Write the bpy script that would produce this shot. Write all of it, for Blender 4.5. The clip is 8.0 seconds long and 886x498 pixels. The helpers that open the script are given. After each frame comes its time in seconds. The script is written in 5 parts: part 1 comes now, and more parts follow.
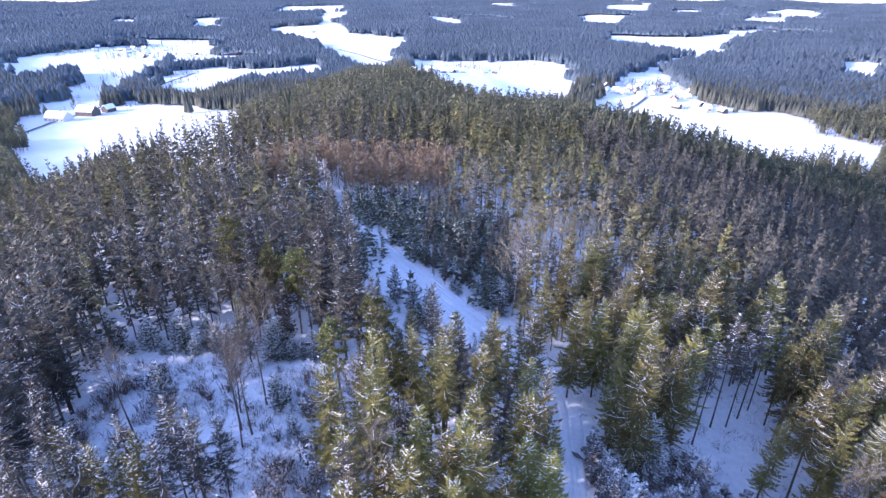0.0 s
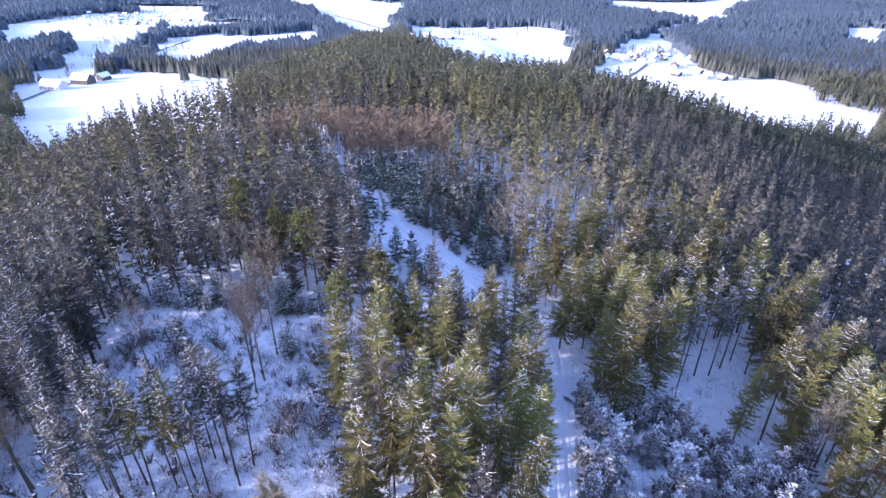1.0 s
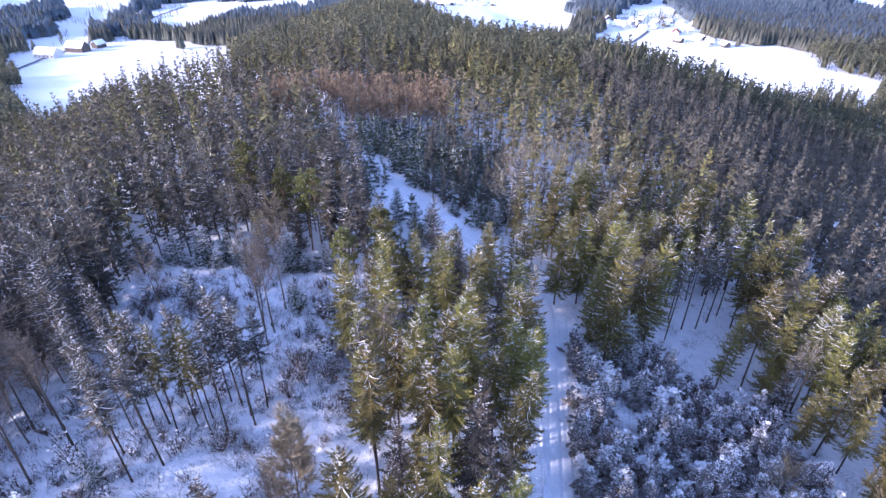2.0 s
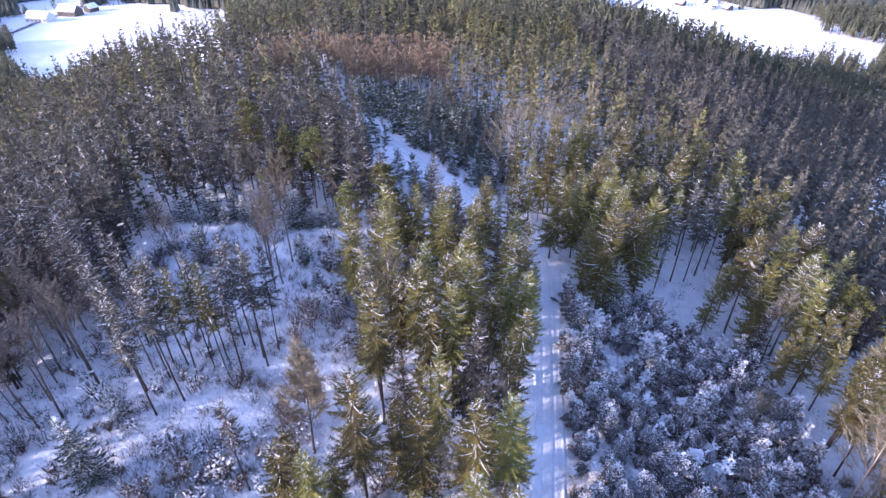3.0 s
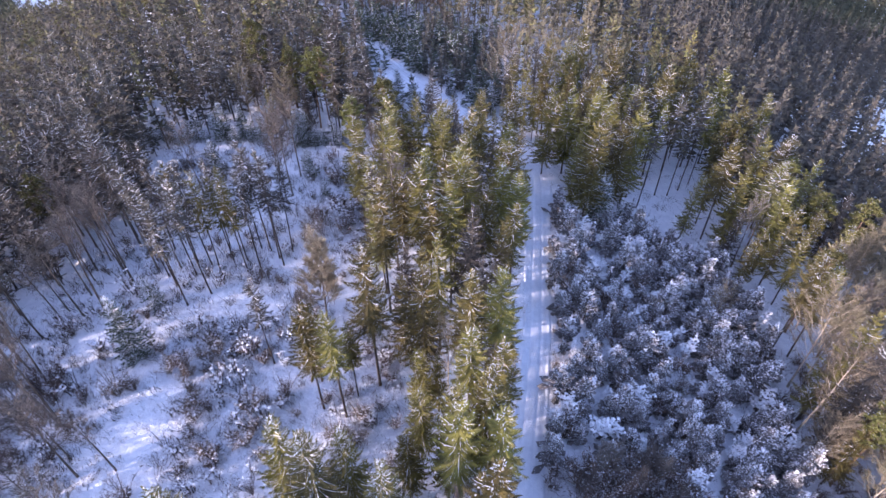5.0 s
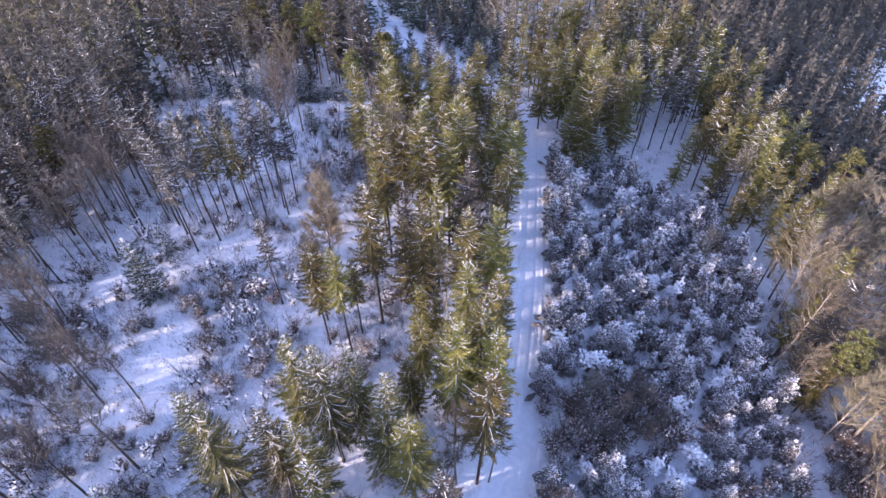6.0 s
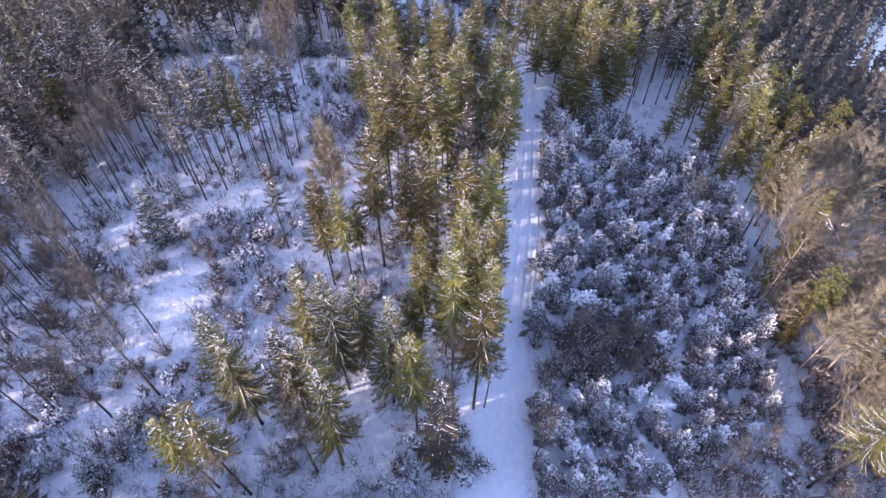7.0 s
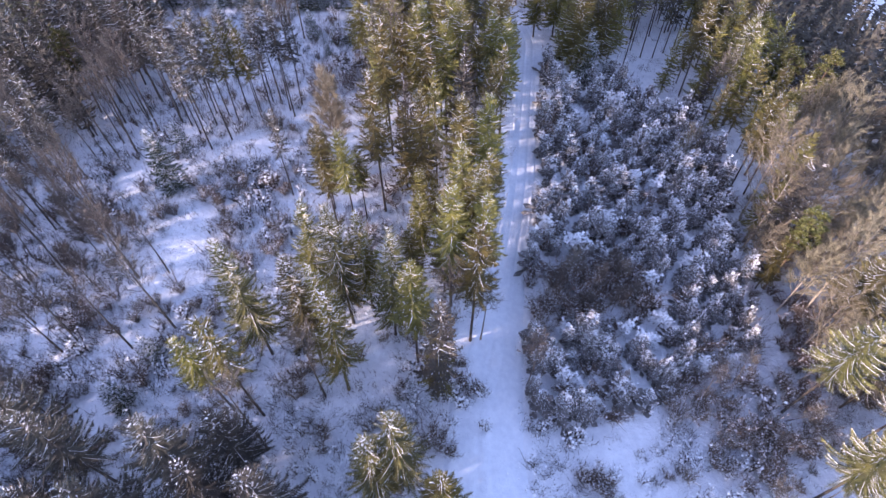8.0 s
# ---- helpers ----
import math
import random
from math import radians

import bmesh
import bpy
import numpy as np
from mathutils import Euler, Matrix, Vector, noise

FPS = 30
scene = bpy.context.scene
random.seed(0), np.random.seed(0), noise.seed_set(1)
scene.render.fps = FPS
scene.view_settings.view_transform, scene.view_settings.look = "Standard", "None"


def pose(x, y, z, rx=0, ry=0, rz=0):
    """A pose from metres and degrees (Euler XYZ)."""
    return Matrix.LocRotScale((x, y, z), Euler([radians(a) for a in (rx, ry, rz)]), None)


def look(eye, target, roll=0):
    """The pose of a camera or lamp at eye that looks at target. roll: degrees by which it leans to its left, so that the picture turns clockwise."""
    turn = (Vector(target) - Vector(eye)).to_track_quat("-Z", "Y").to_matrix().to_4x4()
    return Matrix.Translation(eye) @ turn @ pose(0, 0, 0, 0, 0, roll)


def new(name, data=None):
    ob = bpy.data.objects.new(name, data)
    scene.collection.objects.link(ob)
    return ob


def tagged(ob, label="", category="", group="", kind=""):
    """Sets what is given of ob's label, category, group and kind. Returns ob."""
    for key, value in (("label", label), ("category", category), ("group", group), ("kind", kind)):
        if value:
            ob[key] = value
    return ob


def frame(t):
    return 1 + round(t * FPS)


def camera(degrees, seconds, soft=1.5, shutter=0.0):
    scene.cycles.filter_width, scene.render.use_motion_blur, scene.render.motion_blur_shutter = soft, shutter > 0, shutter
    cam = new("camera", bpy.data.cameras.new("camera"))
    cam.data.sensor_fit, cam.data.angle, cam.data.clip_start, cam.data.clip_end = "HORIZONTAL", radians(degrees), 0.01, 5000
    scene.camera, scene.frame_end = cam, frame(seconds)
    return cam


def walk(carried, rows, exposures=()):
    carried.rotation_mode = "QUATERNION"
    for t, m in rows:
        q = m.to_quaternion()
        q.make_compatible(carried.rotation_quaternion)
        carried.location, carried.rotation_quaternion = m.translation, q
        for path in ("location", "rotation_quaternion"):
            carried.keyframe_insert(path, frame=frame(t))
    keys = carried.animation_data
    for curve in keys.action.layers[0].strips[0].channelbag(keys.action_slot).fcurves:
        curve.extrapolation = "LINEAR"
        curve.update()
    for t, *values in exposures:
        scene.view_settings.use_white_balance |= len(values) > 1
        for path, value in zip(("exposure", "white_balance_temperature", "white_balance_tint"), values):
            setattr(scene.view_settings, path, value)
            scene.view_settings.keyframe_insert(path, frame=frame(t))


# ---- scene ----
cam = camera(78.2, 8.0, soft=1.4)
METRES, EYE, TILT, LEAN, TURN = 39.12, 60.0, 0.0, 4.0, -3.1
ROWS = [
    (0.0, 0.0, 0.0, 0.0, 2.05, -26.33, -4.14),
    (0.5, -0.0001, -0.0573, 0.003, 1.97, -27.75, -4.14),
    (1.0, -0.0008, -0.1253, 0.0036, 1.86, -29.38, -4.11),
    (1.5, -0.0001, -0.1826, 0.0064, 1.81, -30.82, -4.07),
    (3.0, 0.0006, -0.3723, 0.0153, 1.58, -35.63, -4.0),
    (3.5, 0.0027, -0.4297, 0.017, 1.56, -37.06, -3.96),
    (4.0, 0.0042, -0.4967, 0.0193, 1.46, -38.73, -3.88),
    (4.5, 0.0057, -0.5541, 0.0211, 1.39, -40.19, -3.85),
    (6.0, 0.0135, -0.742, 0.0258, 1.16, -45.0, -3.74),
    (6.5, 0.0165, -0.8056, 0.0287, 1.1, -46.63, -3.7),
    (7.0, 0.0206, -0.8699, 0.0313, 1.08, -48.25, -3.67),
    (7.5, 0.0236, -0.9339, 0.0352, 1.03, -49.91, -3.62),
    (8.0, 0.0281, -0.9985, 0.0386, 1.0, -51.54, -3.57),
]
walk(cam, [(t, pose(0, 0, EYE, TILT, LEAN, TURN) @ pose(METRES * x, METRES * y, METRES * z, 90 + pitch, roll, yaw)) for t, x, y, z, yaw, pitch, roll in ROWS], exposures=[(0.0, 0.86, 5540, 34.5), (4.0, 0.86, 6050, 38), (8.0, 0.88, 6450, 38)])

# ---- world and sun ----
SUN_FROM = 19.0      # degrees by which the sun stands behind the left side
SUN_UP = 16.5
world = bpy.data.worlds.new("winter_sky")
scene.world = world
world.use_nodes = True
wn = world.node_tree.nodes
sky = wn.new("ShaderNodeTexSky")
sky.sky_type, sky.sun_disc = "NISHITA", False
sky.sun_elevation, sky.sun_rotation = radians(SUN_UP), radians(-90 - SUN_FROM)
sky.altitude, sky.air_density, sky.dust_density, sky.ozone_density = 500, 1.0, 0.8, 1.2
wn["Background"].inputs["Strength"].default_value = 0.37
world.node_tree.links.new(sky.outputs[0], wn["Background"].inputs["Color"])
sun = new("sun", bpy.data.lights.new("sun", "SUN"))
sun.data.energy, sun.data.angle, sun.data.color = 5.8, radians(0.5), (1.0, 0.92, 0.75)
sun_eye = Vector((-math.cos(radians(SUN_FROM)) * math.cos(radians(SUN_UP)), -math.sin(radians(SUN_FROM)) * math.cos(radians(SUN_UP)), math.sin(radians(SUN_UP))))
sun.matrix_world = look(sun_eye * 300, (0, 0, 0))


# ---- materials ----
def material(name, colour, second=None, scale=6.0, rough=0.8, bump=0.0, bump_scale=20.0, by_object=0.0, by_island=0.0, spec=0.3, through_light=0.0):
    """A rough surface whose colour wanders between two tones, with fine relief and a change from piece to piece."""
    m = bpy.data.materials.new(name)
    m.use_nodes = True
    n, l = m.node_tree.nodes, m.node_tree.links
    b = n["Principled BSDF"]
    b.inputs["Roughness"].default_value = rough
    b.inputs["Specular IOR Level"].default_value = spec
    geo = n.new("ShaderNodeNewGeometry")
    tex = n.new("ShaderNodeTexNoise")
    tex.inputs["Scale"].default_value, tex.inputs["Detail"].default_value = scale, 5
    l.new(geo.outputs["Position"], tex.inputs["Vector"])
    ramp = n.new("ShaderNodeMapRange")
    ramp.inputs["From Min"].default_value, ramp.inputs["From Max"].default_value = 0.35, 0.65
    l.new(tex.outputs["Fac"], ramp.inputs["Value"])
    mix = n.new("ShaderNodeMix")
    mix.data_type = "RGBA"
    mix.inputs["A"].default_value = (*colour, 1)
    mix.inputs["B"].default_value = (*(second or colour), 1)
    l.new(ramp.outputs["Result"], mix.inputs["Factor"])
    out = mix.outputs["Result"]
    for amount, source in ((by_object, "object"), (by_island, "island")):
        if amount:
            hsv = n.new("ShaderNodeHueSaturation")
            rnd = n.new("ShaderNodeObjectInfo").outputs["Random"] if source == "object" else geo.outputs["Random Per Island"]
            for name_in, lo, hi in (("Value", 1 - amount, 1 + amount), ("Hue", 0.5 - 0.06 * amount, 0.5 + 0.06 * amount)):
                mr = n.new("ShaderNodeMapRange")
                mr.inputs["To Min"].default_value, mr.inputs["To Max"].default_value = lo, hi
                l.new(rnd, mr.inputs["Value"])
                l.new(mr.outputs["Result"], hsv.inputs[name_in])
            l.new(out, hsv.inputs["Color"])
            out = hsv.outputs["Color"]
    l.new(out, b.inputs["Base Color"])
    if bump:
        bt = n.new("ShaderNodeTexNoise")
        bt.inputs["Scale"].default_value, bt.inputs["Detail"].default_value = bump_scale, 6
        l.new(geo.outputs["Position"], bt.inputs["Vector"])
        bn = n.new("ShaderNodeBump")
        bn.inputs["Strength"].default_value, bn.inputs["Distance"].default_value = 1.0, bump
        l.new(bt.outputs["Fac"], bn.inputs["Height"])
        l.new(bn.outputs["Normal"], b.inputs["Normal"])
    if through_light:
        tr = n.new("ShaderNodeBsdfTranslucent")
        l.new(out, tr.inputs["Color"])
        ms = n.new("ShaderNodeMixShader")
        ms.inputs[0].default_value = through_light
        l.new(b.outputs[0], ms.inputs[1])
        l.new(tr.outputs[0], ms.inputs[2])
        l.new(ms.outputs[0], n["Material Output"].inputs["Surface"])
    return m


SNOW = material("snow", (0.77, 0.78, 0.81), (0.68, 0.69, 0.73), 0.9, 0.75, 0.22, 1.6)
ROAD_SNOW = material("packed_snow", (0.71, 0.735, 0.78), (0.63, 0.655, 0.71), 1.3, 0.6, 0.05, 5.0)
LOAD = material("snow_load", (0.84, 0.85, 0.88), (0.76, 0.78, 0.82), 4.0, 0.8, 0.02, 14.0)
NEEDLES = material("spruce_needles", (0.186, 0.164, 0.040), (0.098, 0.088, 0.038), 1.1, 0.75, by_object=0.35, through_light=0.2)
BLUE_NEEDLES = material("young_spruce_needles", (0.075, 0.085, 0.055), (0.045, 0.060, 0.045), 2.0, 0.75, by_object=0.25, through_light=0.1)
OLIVE_NEEDLES = material("dark_olive_needles", (0.138, 0.122, 0.042), (0.074, 0.069, 0.036), 1.0, 0.75, by_object=0.3, through_light=0.15)
PINE_NEEDLES = material("pine_needles", (0.135, 0.128, 0.040), (0.080, 0.082, 0.030), 1.5, 0.75, by_object=0.25, through_light=0.2)
# forest between the fields: needle colour lightened to carry the haze
DISTANT = material("hazed_forest_needles", (0.200, 0.200, 0.150), (0.125, 0.136, 0.120), 0.03, 0.85, by_island=0.2, through_light=0.5)
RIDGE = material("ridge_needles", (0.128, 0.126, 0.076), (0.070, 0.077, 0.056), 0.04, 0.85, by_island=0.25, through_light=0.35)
WOOD_FAR = material("woodland_needles", (0.152, 0.136, 0.050), (0.070, 0.066, 0.044), 0.05, 0.8, by_island=0.4, through_light=0.1)
BARK = material("spruce_bark", (0.085, 0.068, 0.055), (0.045, 0.036, 0.030), 7.0, 0.9, 0.02, 25.0, by_object=0.2)
PINE_BARK = material("pine_bark", (0.19, 0.125, 0.085), (0.10, 0.072, 0.055), 1.2, 0.9, 0.02, 20.0)
BIRCH_BARK = material("birch_bark", (0.48, 0.42, 0.34), (0.24, 0.20, 0.16), 3.0, 0.8, 0.01, 18.0)
GREY_BARK = material("grey_bark", (0.15, 0.12, 0.095), (0.08, 0.066, 0.055), 4.0, 0.9, 0.01, 20.0, by_object=0.2)
TWIGS = material("bare_twigs", (0.215, 0.184, 0.122), (0.140, 0.118, 0.085), 1.5, 0.85, by_object=0.25)
RED_TWIGS = material("reddish_twigs", (0.29, 0.205, 0.135), (0.21, 0.155, 0.105), 0.3, 0.85, by_island=0.25)
RIME = material("rime_coated_needles", (0.165, 0.153, 0.150), (0.105, 0.097, 0.096), 2.5, 0.8, by_object=0.2)
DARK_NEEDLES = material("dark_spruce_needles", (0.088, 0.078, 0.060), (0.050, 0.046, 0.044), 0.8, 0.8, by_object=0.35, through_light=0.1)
# far hills: bluish haze is mixed into this needle colour
HAZY = material("haze_tinted_needles", (0.185, 0.235, 0.275), (0.140, 0.182, 0.218), 0.006, 0.8, by_island=0.06, through_light=0.55)
MUTED_TWIGS = material("grey_brown_twigs", (0.150, 0.131, 0.114), (0.104, 0.091, 0.083), 2.0, 0.9, by_object=0.25)
BROWN_TWIGS = material("brown_twigs", (0.195, 0.150, 0.122), (0.125, 0.098, 0.084), 2.0, 0.9, by_object=0.25)
TAN_TWIGS = material("tan_twigs", (0.30, 0.255, 0.180), (0.22, 0.185, 0.135), 1.5, 0.9)
DARK_TWIGS = material("dark_twigs", (0.085, 0.062, 0.052), (0.05, 0.038, 0.034), 3.0, 0.9, by_island=0.3)


# ---- mesh building ----
class Geo:
    """Triangles gathered for one mesh, with a material slot each."""

    def __init__(self):
        self.v, self.t, self.m = [], [], []

    def tri(self, a, b, c, mat=0):
        k = len(self.v)
        self.v += [a, b, c]
        self.t.append((k, k + 1, k + 2))
        self.m.append(mat)

    def quad(self, a, b, c, d, mat=0):
        k = len(self.v)
        self.v += [a, b, c, d]
        self.t += [(k, k + 1, k + 2), (k, k + 2, k + 3)]
        self.m += [mat, mat]

    def tube(self, pts, radii, sides=5, mat=0):
        k = len(self.v)
        for i, (p, r) in enumerate(zip(pts, radii)):
            p = Vector(p)
            d = Vector(pts[min(i + 1, len(pts) - 1)]) - Vector(pts[max(i - 1, 0)])
            d.normalize()
            u = d.cross(Vector((1, 0, 0)) if abs(d.x) < 0.8 else Vector((0, 1, 0))).normalized()
            w = d.cross(u)
            for s in range(sides):
                a = 6.2832 * s / sides
                self.v.append(tuple(p + (u * math.cos(a) + w * math.sin(a)) * r))
        for i in range(len(pts) - 1):
            for s in range(sides):
                a, b = k + i * sides + s, k + i * sides + (s + 1) % sides
                self.t += [(a, b, b + sides), (a, b + sides, a + sides)]
                self.m += [mat, mat]

    def lump(self, c, rx, rz, rng, mat=0):
        """A small uneven heap."""
        k = len(self.v)
        x, y, z = c
        a = rng.uniform(0, 6.28)
        for j in range(4):
            q = rx * rng.uniform(0.7, 1.3)
            self.v.append((x + q * math.cos(a + j * 1.5708), y + q * math.sin(a + j * 1.5708), z + rz * rng.uniform(-0.3, 0.3)))
        self.v += [(x + rng.uniform(-0.3, 0.3) * rx, y + rng.uniform(-0.3, 0.3) * rx, z + rz)]
        for j in range(4):
            self.t.append((k + j, k + (j + 1) % 4, k + 4))
            self.m.append(mat)

    def arrays(self):
        return np.array(self.v, dtype=np.float32), np.array(self.t, dtype=np.int32), np.array(self.m, dtype=np.int32)


def mesh_of(name, v, t, mats, mat_index=None, smooth=False):
    me = bpy.data.meshes.new(name)
    me.vertices.add(len(v))
    me.vertices.foreach_set("co", np.ascontiguousarray(v, dtype=np.float32).ravel())
    me.loops.add(len(t) * 3)
    me.loops.foreach_set("vertex_index", np.ascontiguousarray(t, dtype=np.int32).ravel())
    me.polygons.add(len(t))
    me.polygons.foreach_set("loop_start", np.arange(0, len(t) * 3, 3, dtype=np.int32))
    for m in mats:
        me.materials.append(m)
    if mat_index is not None:
        me.polygons.foreach_set("material_index", np.ascontiguousarray(mat_index, dtype=np.int32))
    me.polygons.foreach_set("use_smooth", np.full(len(t), smooth))
    me.update(calc_edges=True)
    return me


def part(name, me, parent, label=""):
    ob = new(name, me)
    ob.parent = parent
    return tagged(ob, label) if label else ob


def place(x, y, turn=0.0, size=1.0, tilt=0.0, sink=0.1):
    """A pose on the snow."""
    return pose(x, y, float(ground(np.float64(x), np.float64(y))) - sink, tilt, 0, turn) @ Matrix.Scale(size, 4)


def inside(x, y, poly):
    hit = np.zeros(np.shape(x), dtype=bool)
    for i in range(len(poly)):
        (x0, y0), (x1, y1) = poly[i], poly[i - 1]
        cross = ((y0 > y) != (y1 > y)) & (x < (x1 - x0) * (y - y0) / (y1 - y0 + 1e-9) + x0)
        hit ^= cross
    return hit


# terrain
def waves(x, y, size, seed):
    """Smooth rolling noise between about -1 and 1 from a few sine waves."""
    rng = np.random.RandomState(seed)
    total = 0.0 * x
    for k in range(7):
        a, ph, f = rng.uniform(0, 6.283), rng.uniform(0, 6.283), rng.uniform(0.6, 1.8)
        total = total + np.sin((x * math.cos(a) + y * math.sin(a)) * f * 6.283 / size + ph)
    return total / 3.2


VALLEY = -75.0


def ground(x, y):
    """Height of the snow over the plan: a wooded ridge along y above a valley."""
    along = np.interp(y, [-900, -400, -150, -50, -10, 40, 75, 120, 185, 260, 400, 700, 950], [-75, -30, -8, -3.0, -1.9, -0.9, -0.2, 0.3, 0.6, -5, -19, -44, -78])
    across = np.interp(x, [-700, -400, -265, -176, -135, -90, -40, -15, 4, 54, 75, 100, 160, 206, 260, 400], [-65, -46, -40, -36, -20, -4.5, 1.5, 0.3, -0.6, -8.0, -11.5, -19.5, -40, -51, -60, -76])
    z = along + across
    k = 6.0
    z = VALLEY + k * np.logaddexp(0, (z - VALLEY) / k)
    r = np.hypot(x, y - 20)
    far = np.clip((r - 200) / 900, 0, 1)
    roll = waves(x, y, 900, 3) * 9 * far
    shoulder = 16.0 * np.exp(-((x - 145) / 75) ** 2 - ((y - 285) / 70) ** 2)
    small = waves(x, y, 23, 5) * 0.16 + waves(x, y, 7, 6) * 0.05 * np.clip(1.5 - r / 150, 0, 1)
    return z + roll + shoulder + small
# end of terrain


# ---- ground ----
def build_ground():
    n, b, a = 150, 5.6, 29.5
    u = np.linspace(-1, 1, 2 * n + 1)
    g = a * np.sinh(b * u)
    gx, gy = np.meshgrid(g, g + 25.0)
    v = np.stack([gx, gy, ground(gx, gy) - road_cut(gx, gy)], -1).reshape(-1, 3)
    w = 2 * n + 1
    i, j = np.meshgrid(np.arange(w - 1), np.arange(w - 1))
    k = (j * w + i).ravel()
    t = np.concatenate([np.stack([k, k + 1, k + w + 1], -1), np.stack([k, k + w + 1, k + w], -1)])
    ob = new("ground", mesh_of("ground", v, t, [SNOW], smooth=True))
    tagged(ob, "snow-covered ground of a wooded ridge and open fields", "ground", kind="structure")


ROAD = [(4.0, -70, 4.2), (4.0, -40, 4.2), (4.1, -22, 4.3), (4.6, -14, 4.1), (7.4, -3.5, 2.9), (9.4, 6, 2.2), (12.0, 16, 2.1), (14.8, 29, 1.8), (17.2, 44, 1.9), (19.4, 58, 2.5),
        (21.6, 70, 2.6), (20.2, 79, 2.3), (13.0, 87, 2.2), (3.4, 98.0, 2.6), (-3.8, 109.5, 1.9), (-10.2, 119.5, 1.5), (-19, 133, 1.0), (-26, 145, 0.9), (-29, 153, 0.9), (-35, 166, 1.0), (-44, 185, 1.0)]


def road_line(step):
    """Points of the track's middle with its half width, at even steps."""
    p = np.array(ROAD)
    s = np.concatenate([[0], np.cumsum(np.hypot(np.diff(p[:, 0]), np.diff(p[:, 1])))])
    q = np.arange(0, s[-1], step)
    out = np.stack([np.interp(q, s, p[:, k]) for k in range(3)], -1)
    for _ in range(int(12 / step)):
        out[1:-1] = (out[:-2] + 2 * out[1:-1] + out[2:]) / 4
    return out


LINE = road_line(1.0)


def road_far(x, y):
    """Distance from the track's edge, negative on the track."""
    x, y = np.asarray(x, float), np.asarray(y, float)
    best = np.full(x.shape, 1e9)
    for cx, cy, w in LINE[::2]:
        best = np.minimum(best, np.hypot(x - cx, y - cy) - w)
    return best


def road_cut(x, y):
    out = np.zeros(x.shape)
    near = (np.abs(x) < 80) & (y > -90) & (y < 210)
    out[near] = 0.35 * np.clip(0.6 - road_far(x[near], y[near]), 0, 1)
    return out


def build_road():
    """The trodden forest track: a strip of packed snow with two ruts, a ski trail and low banks."""
    line = road_line(0.45)
    d = np.gradient(line[:, :2], axis=0)
    d /= np.linalg.norm(d, axis=1)[:, None]
    side = np.stack([d[:, 1], -d[:, 0]], -1)
    cols = np.linspace(-1.35, 1.35, 45)
    rng = np.random.RandomState(4)
    rows = []
    for i, (cx, cy, w) in enumerate(line):
        off = cols * w
        x, y = cx + side[i, 0] * off, cy + side[i, 1] * off
        z = ground(x, y) - 0.10
        for c in (-0.85, 0.75):
            z -= 0.07 * np.exp(-((off - c - 0.12 * math.sin(i * 0.05)) / 0.22) ** 2)
        for c in (1.45, 1.65):
            z -= 0.03 * np.exp(-((off - c - 0.2 * math.sin(i * 0.03 + 1)) / 0.06) ** 2)
        z += 0.11 * np.exp(-((np.abs(off) / w - 1.0) / 0.14) ** 2) * (0.7 + 0.5 * math.sin(i * 0.31))
        z += rng.uniform(-0.018, 0.018, len(off))
        z -= 0.35 * np.clip((np.abs(off) / w - 1.15) / 0.2, 0, 1)
        rows.append(np.stack([x, y, z], -1))
    v = np.concatenate(rows)
    w = len(cols)
    i, j = np.meshgrid(np.arange(w - 1), np.arange(len(line) - 1))
    k = (j * w + i).ravel()
    t = np.concatenate([np.stack([k, k + 1, k + w + 1], -1), np.stack([k, k + w + 1, k + w], -1)])
    ob = new("road", mesh_of("road", v, t, [ROAD_SNOW], smooth=True))
    tagged(ob, "snow-covered forest track with wheel ruts and ski trail", "road", kind="structure")


build_ground()
build_road()


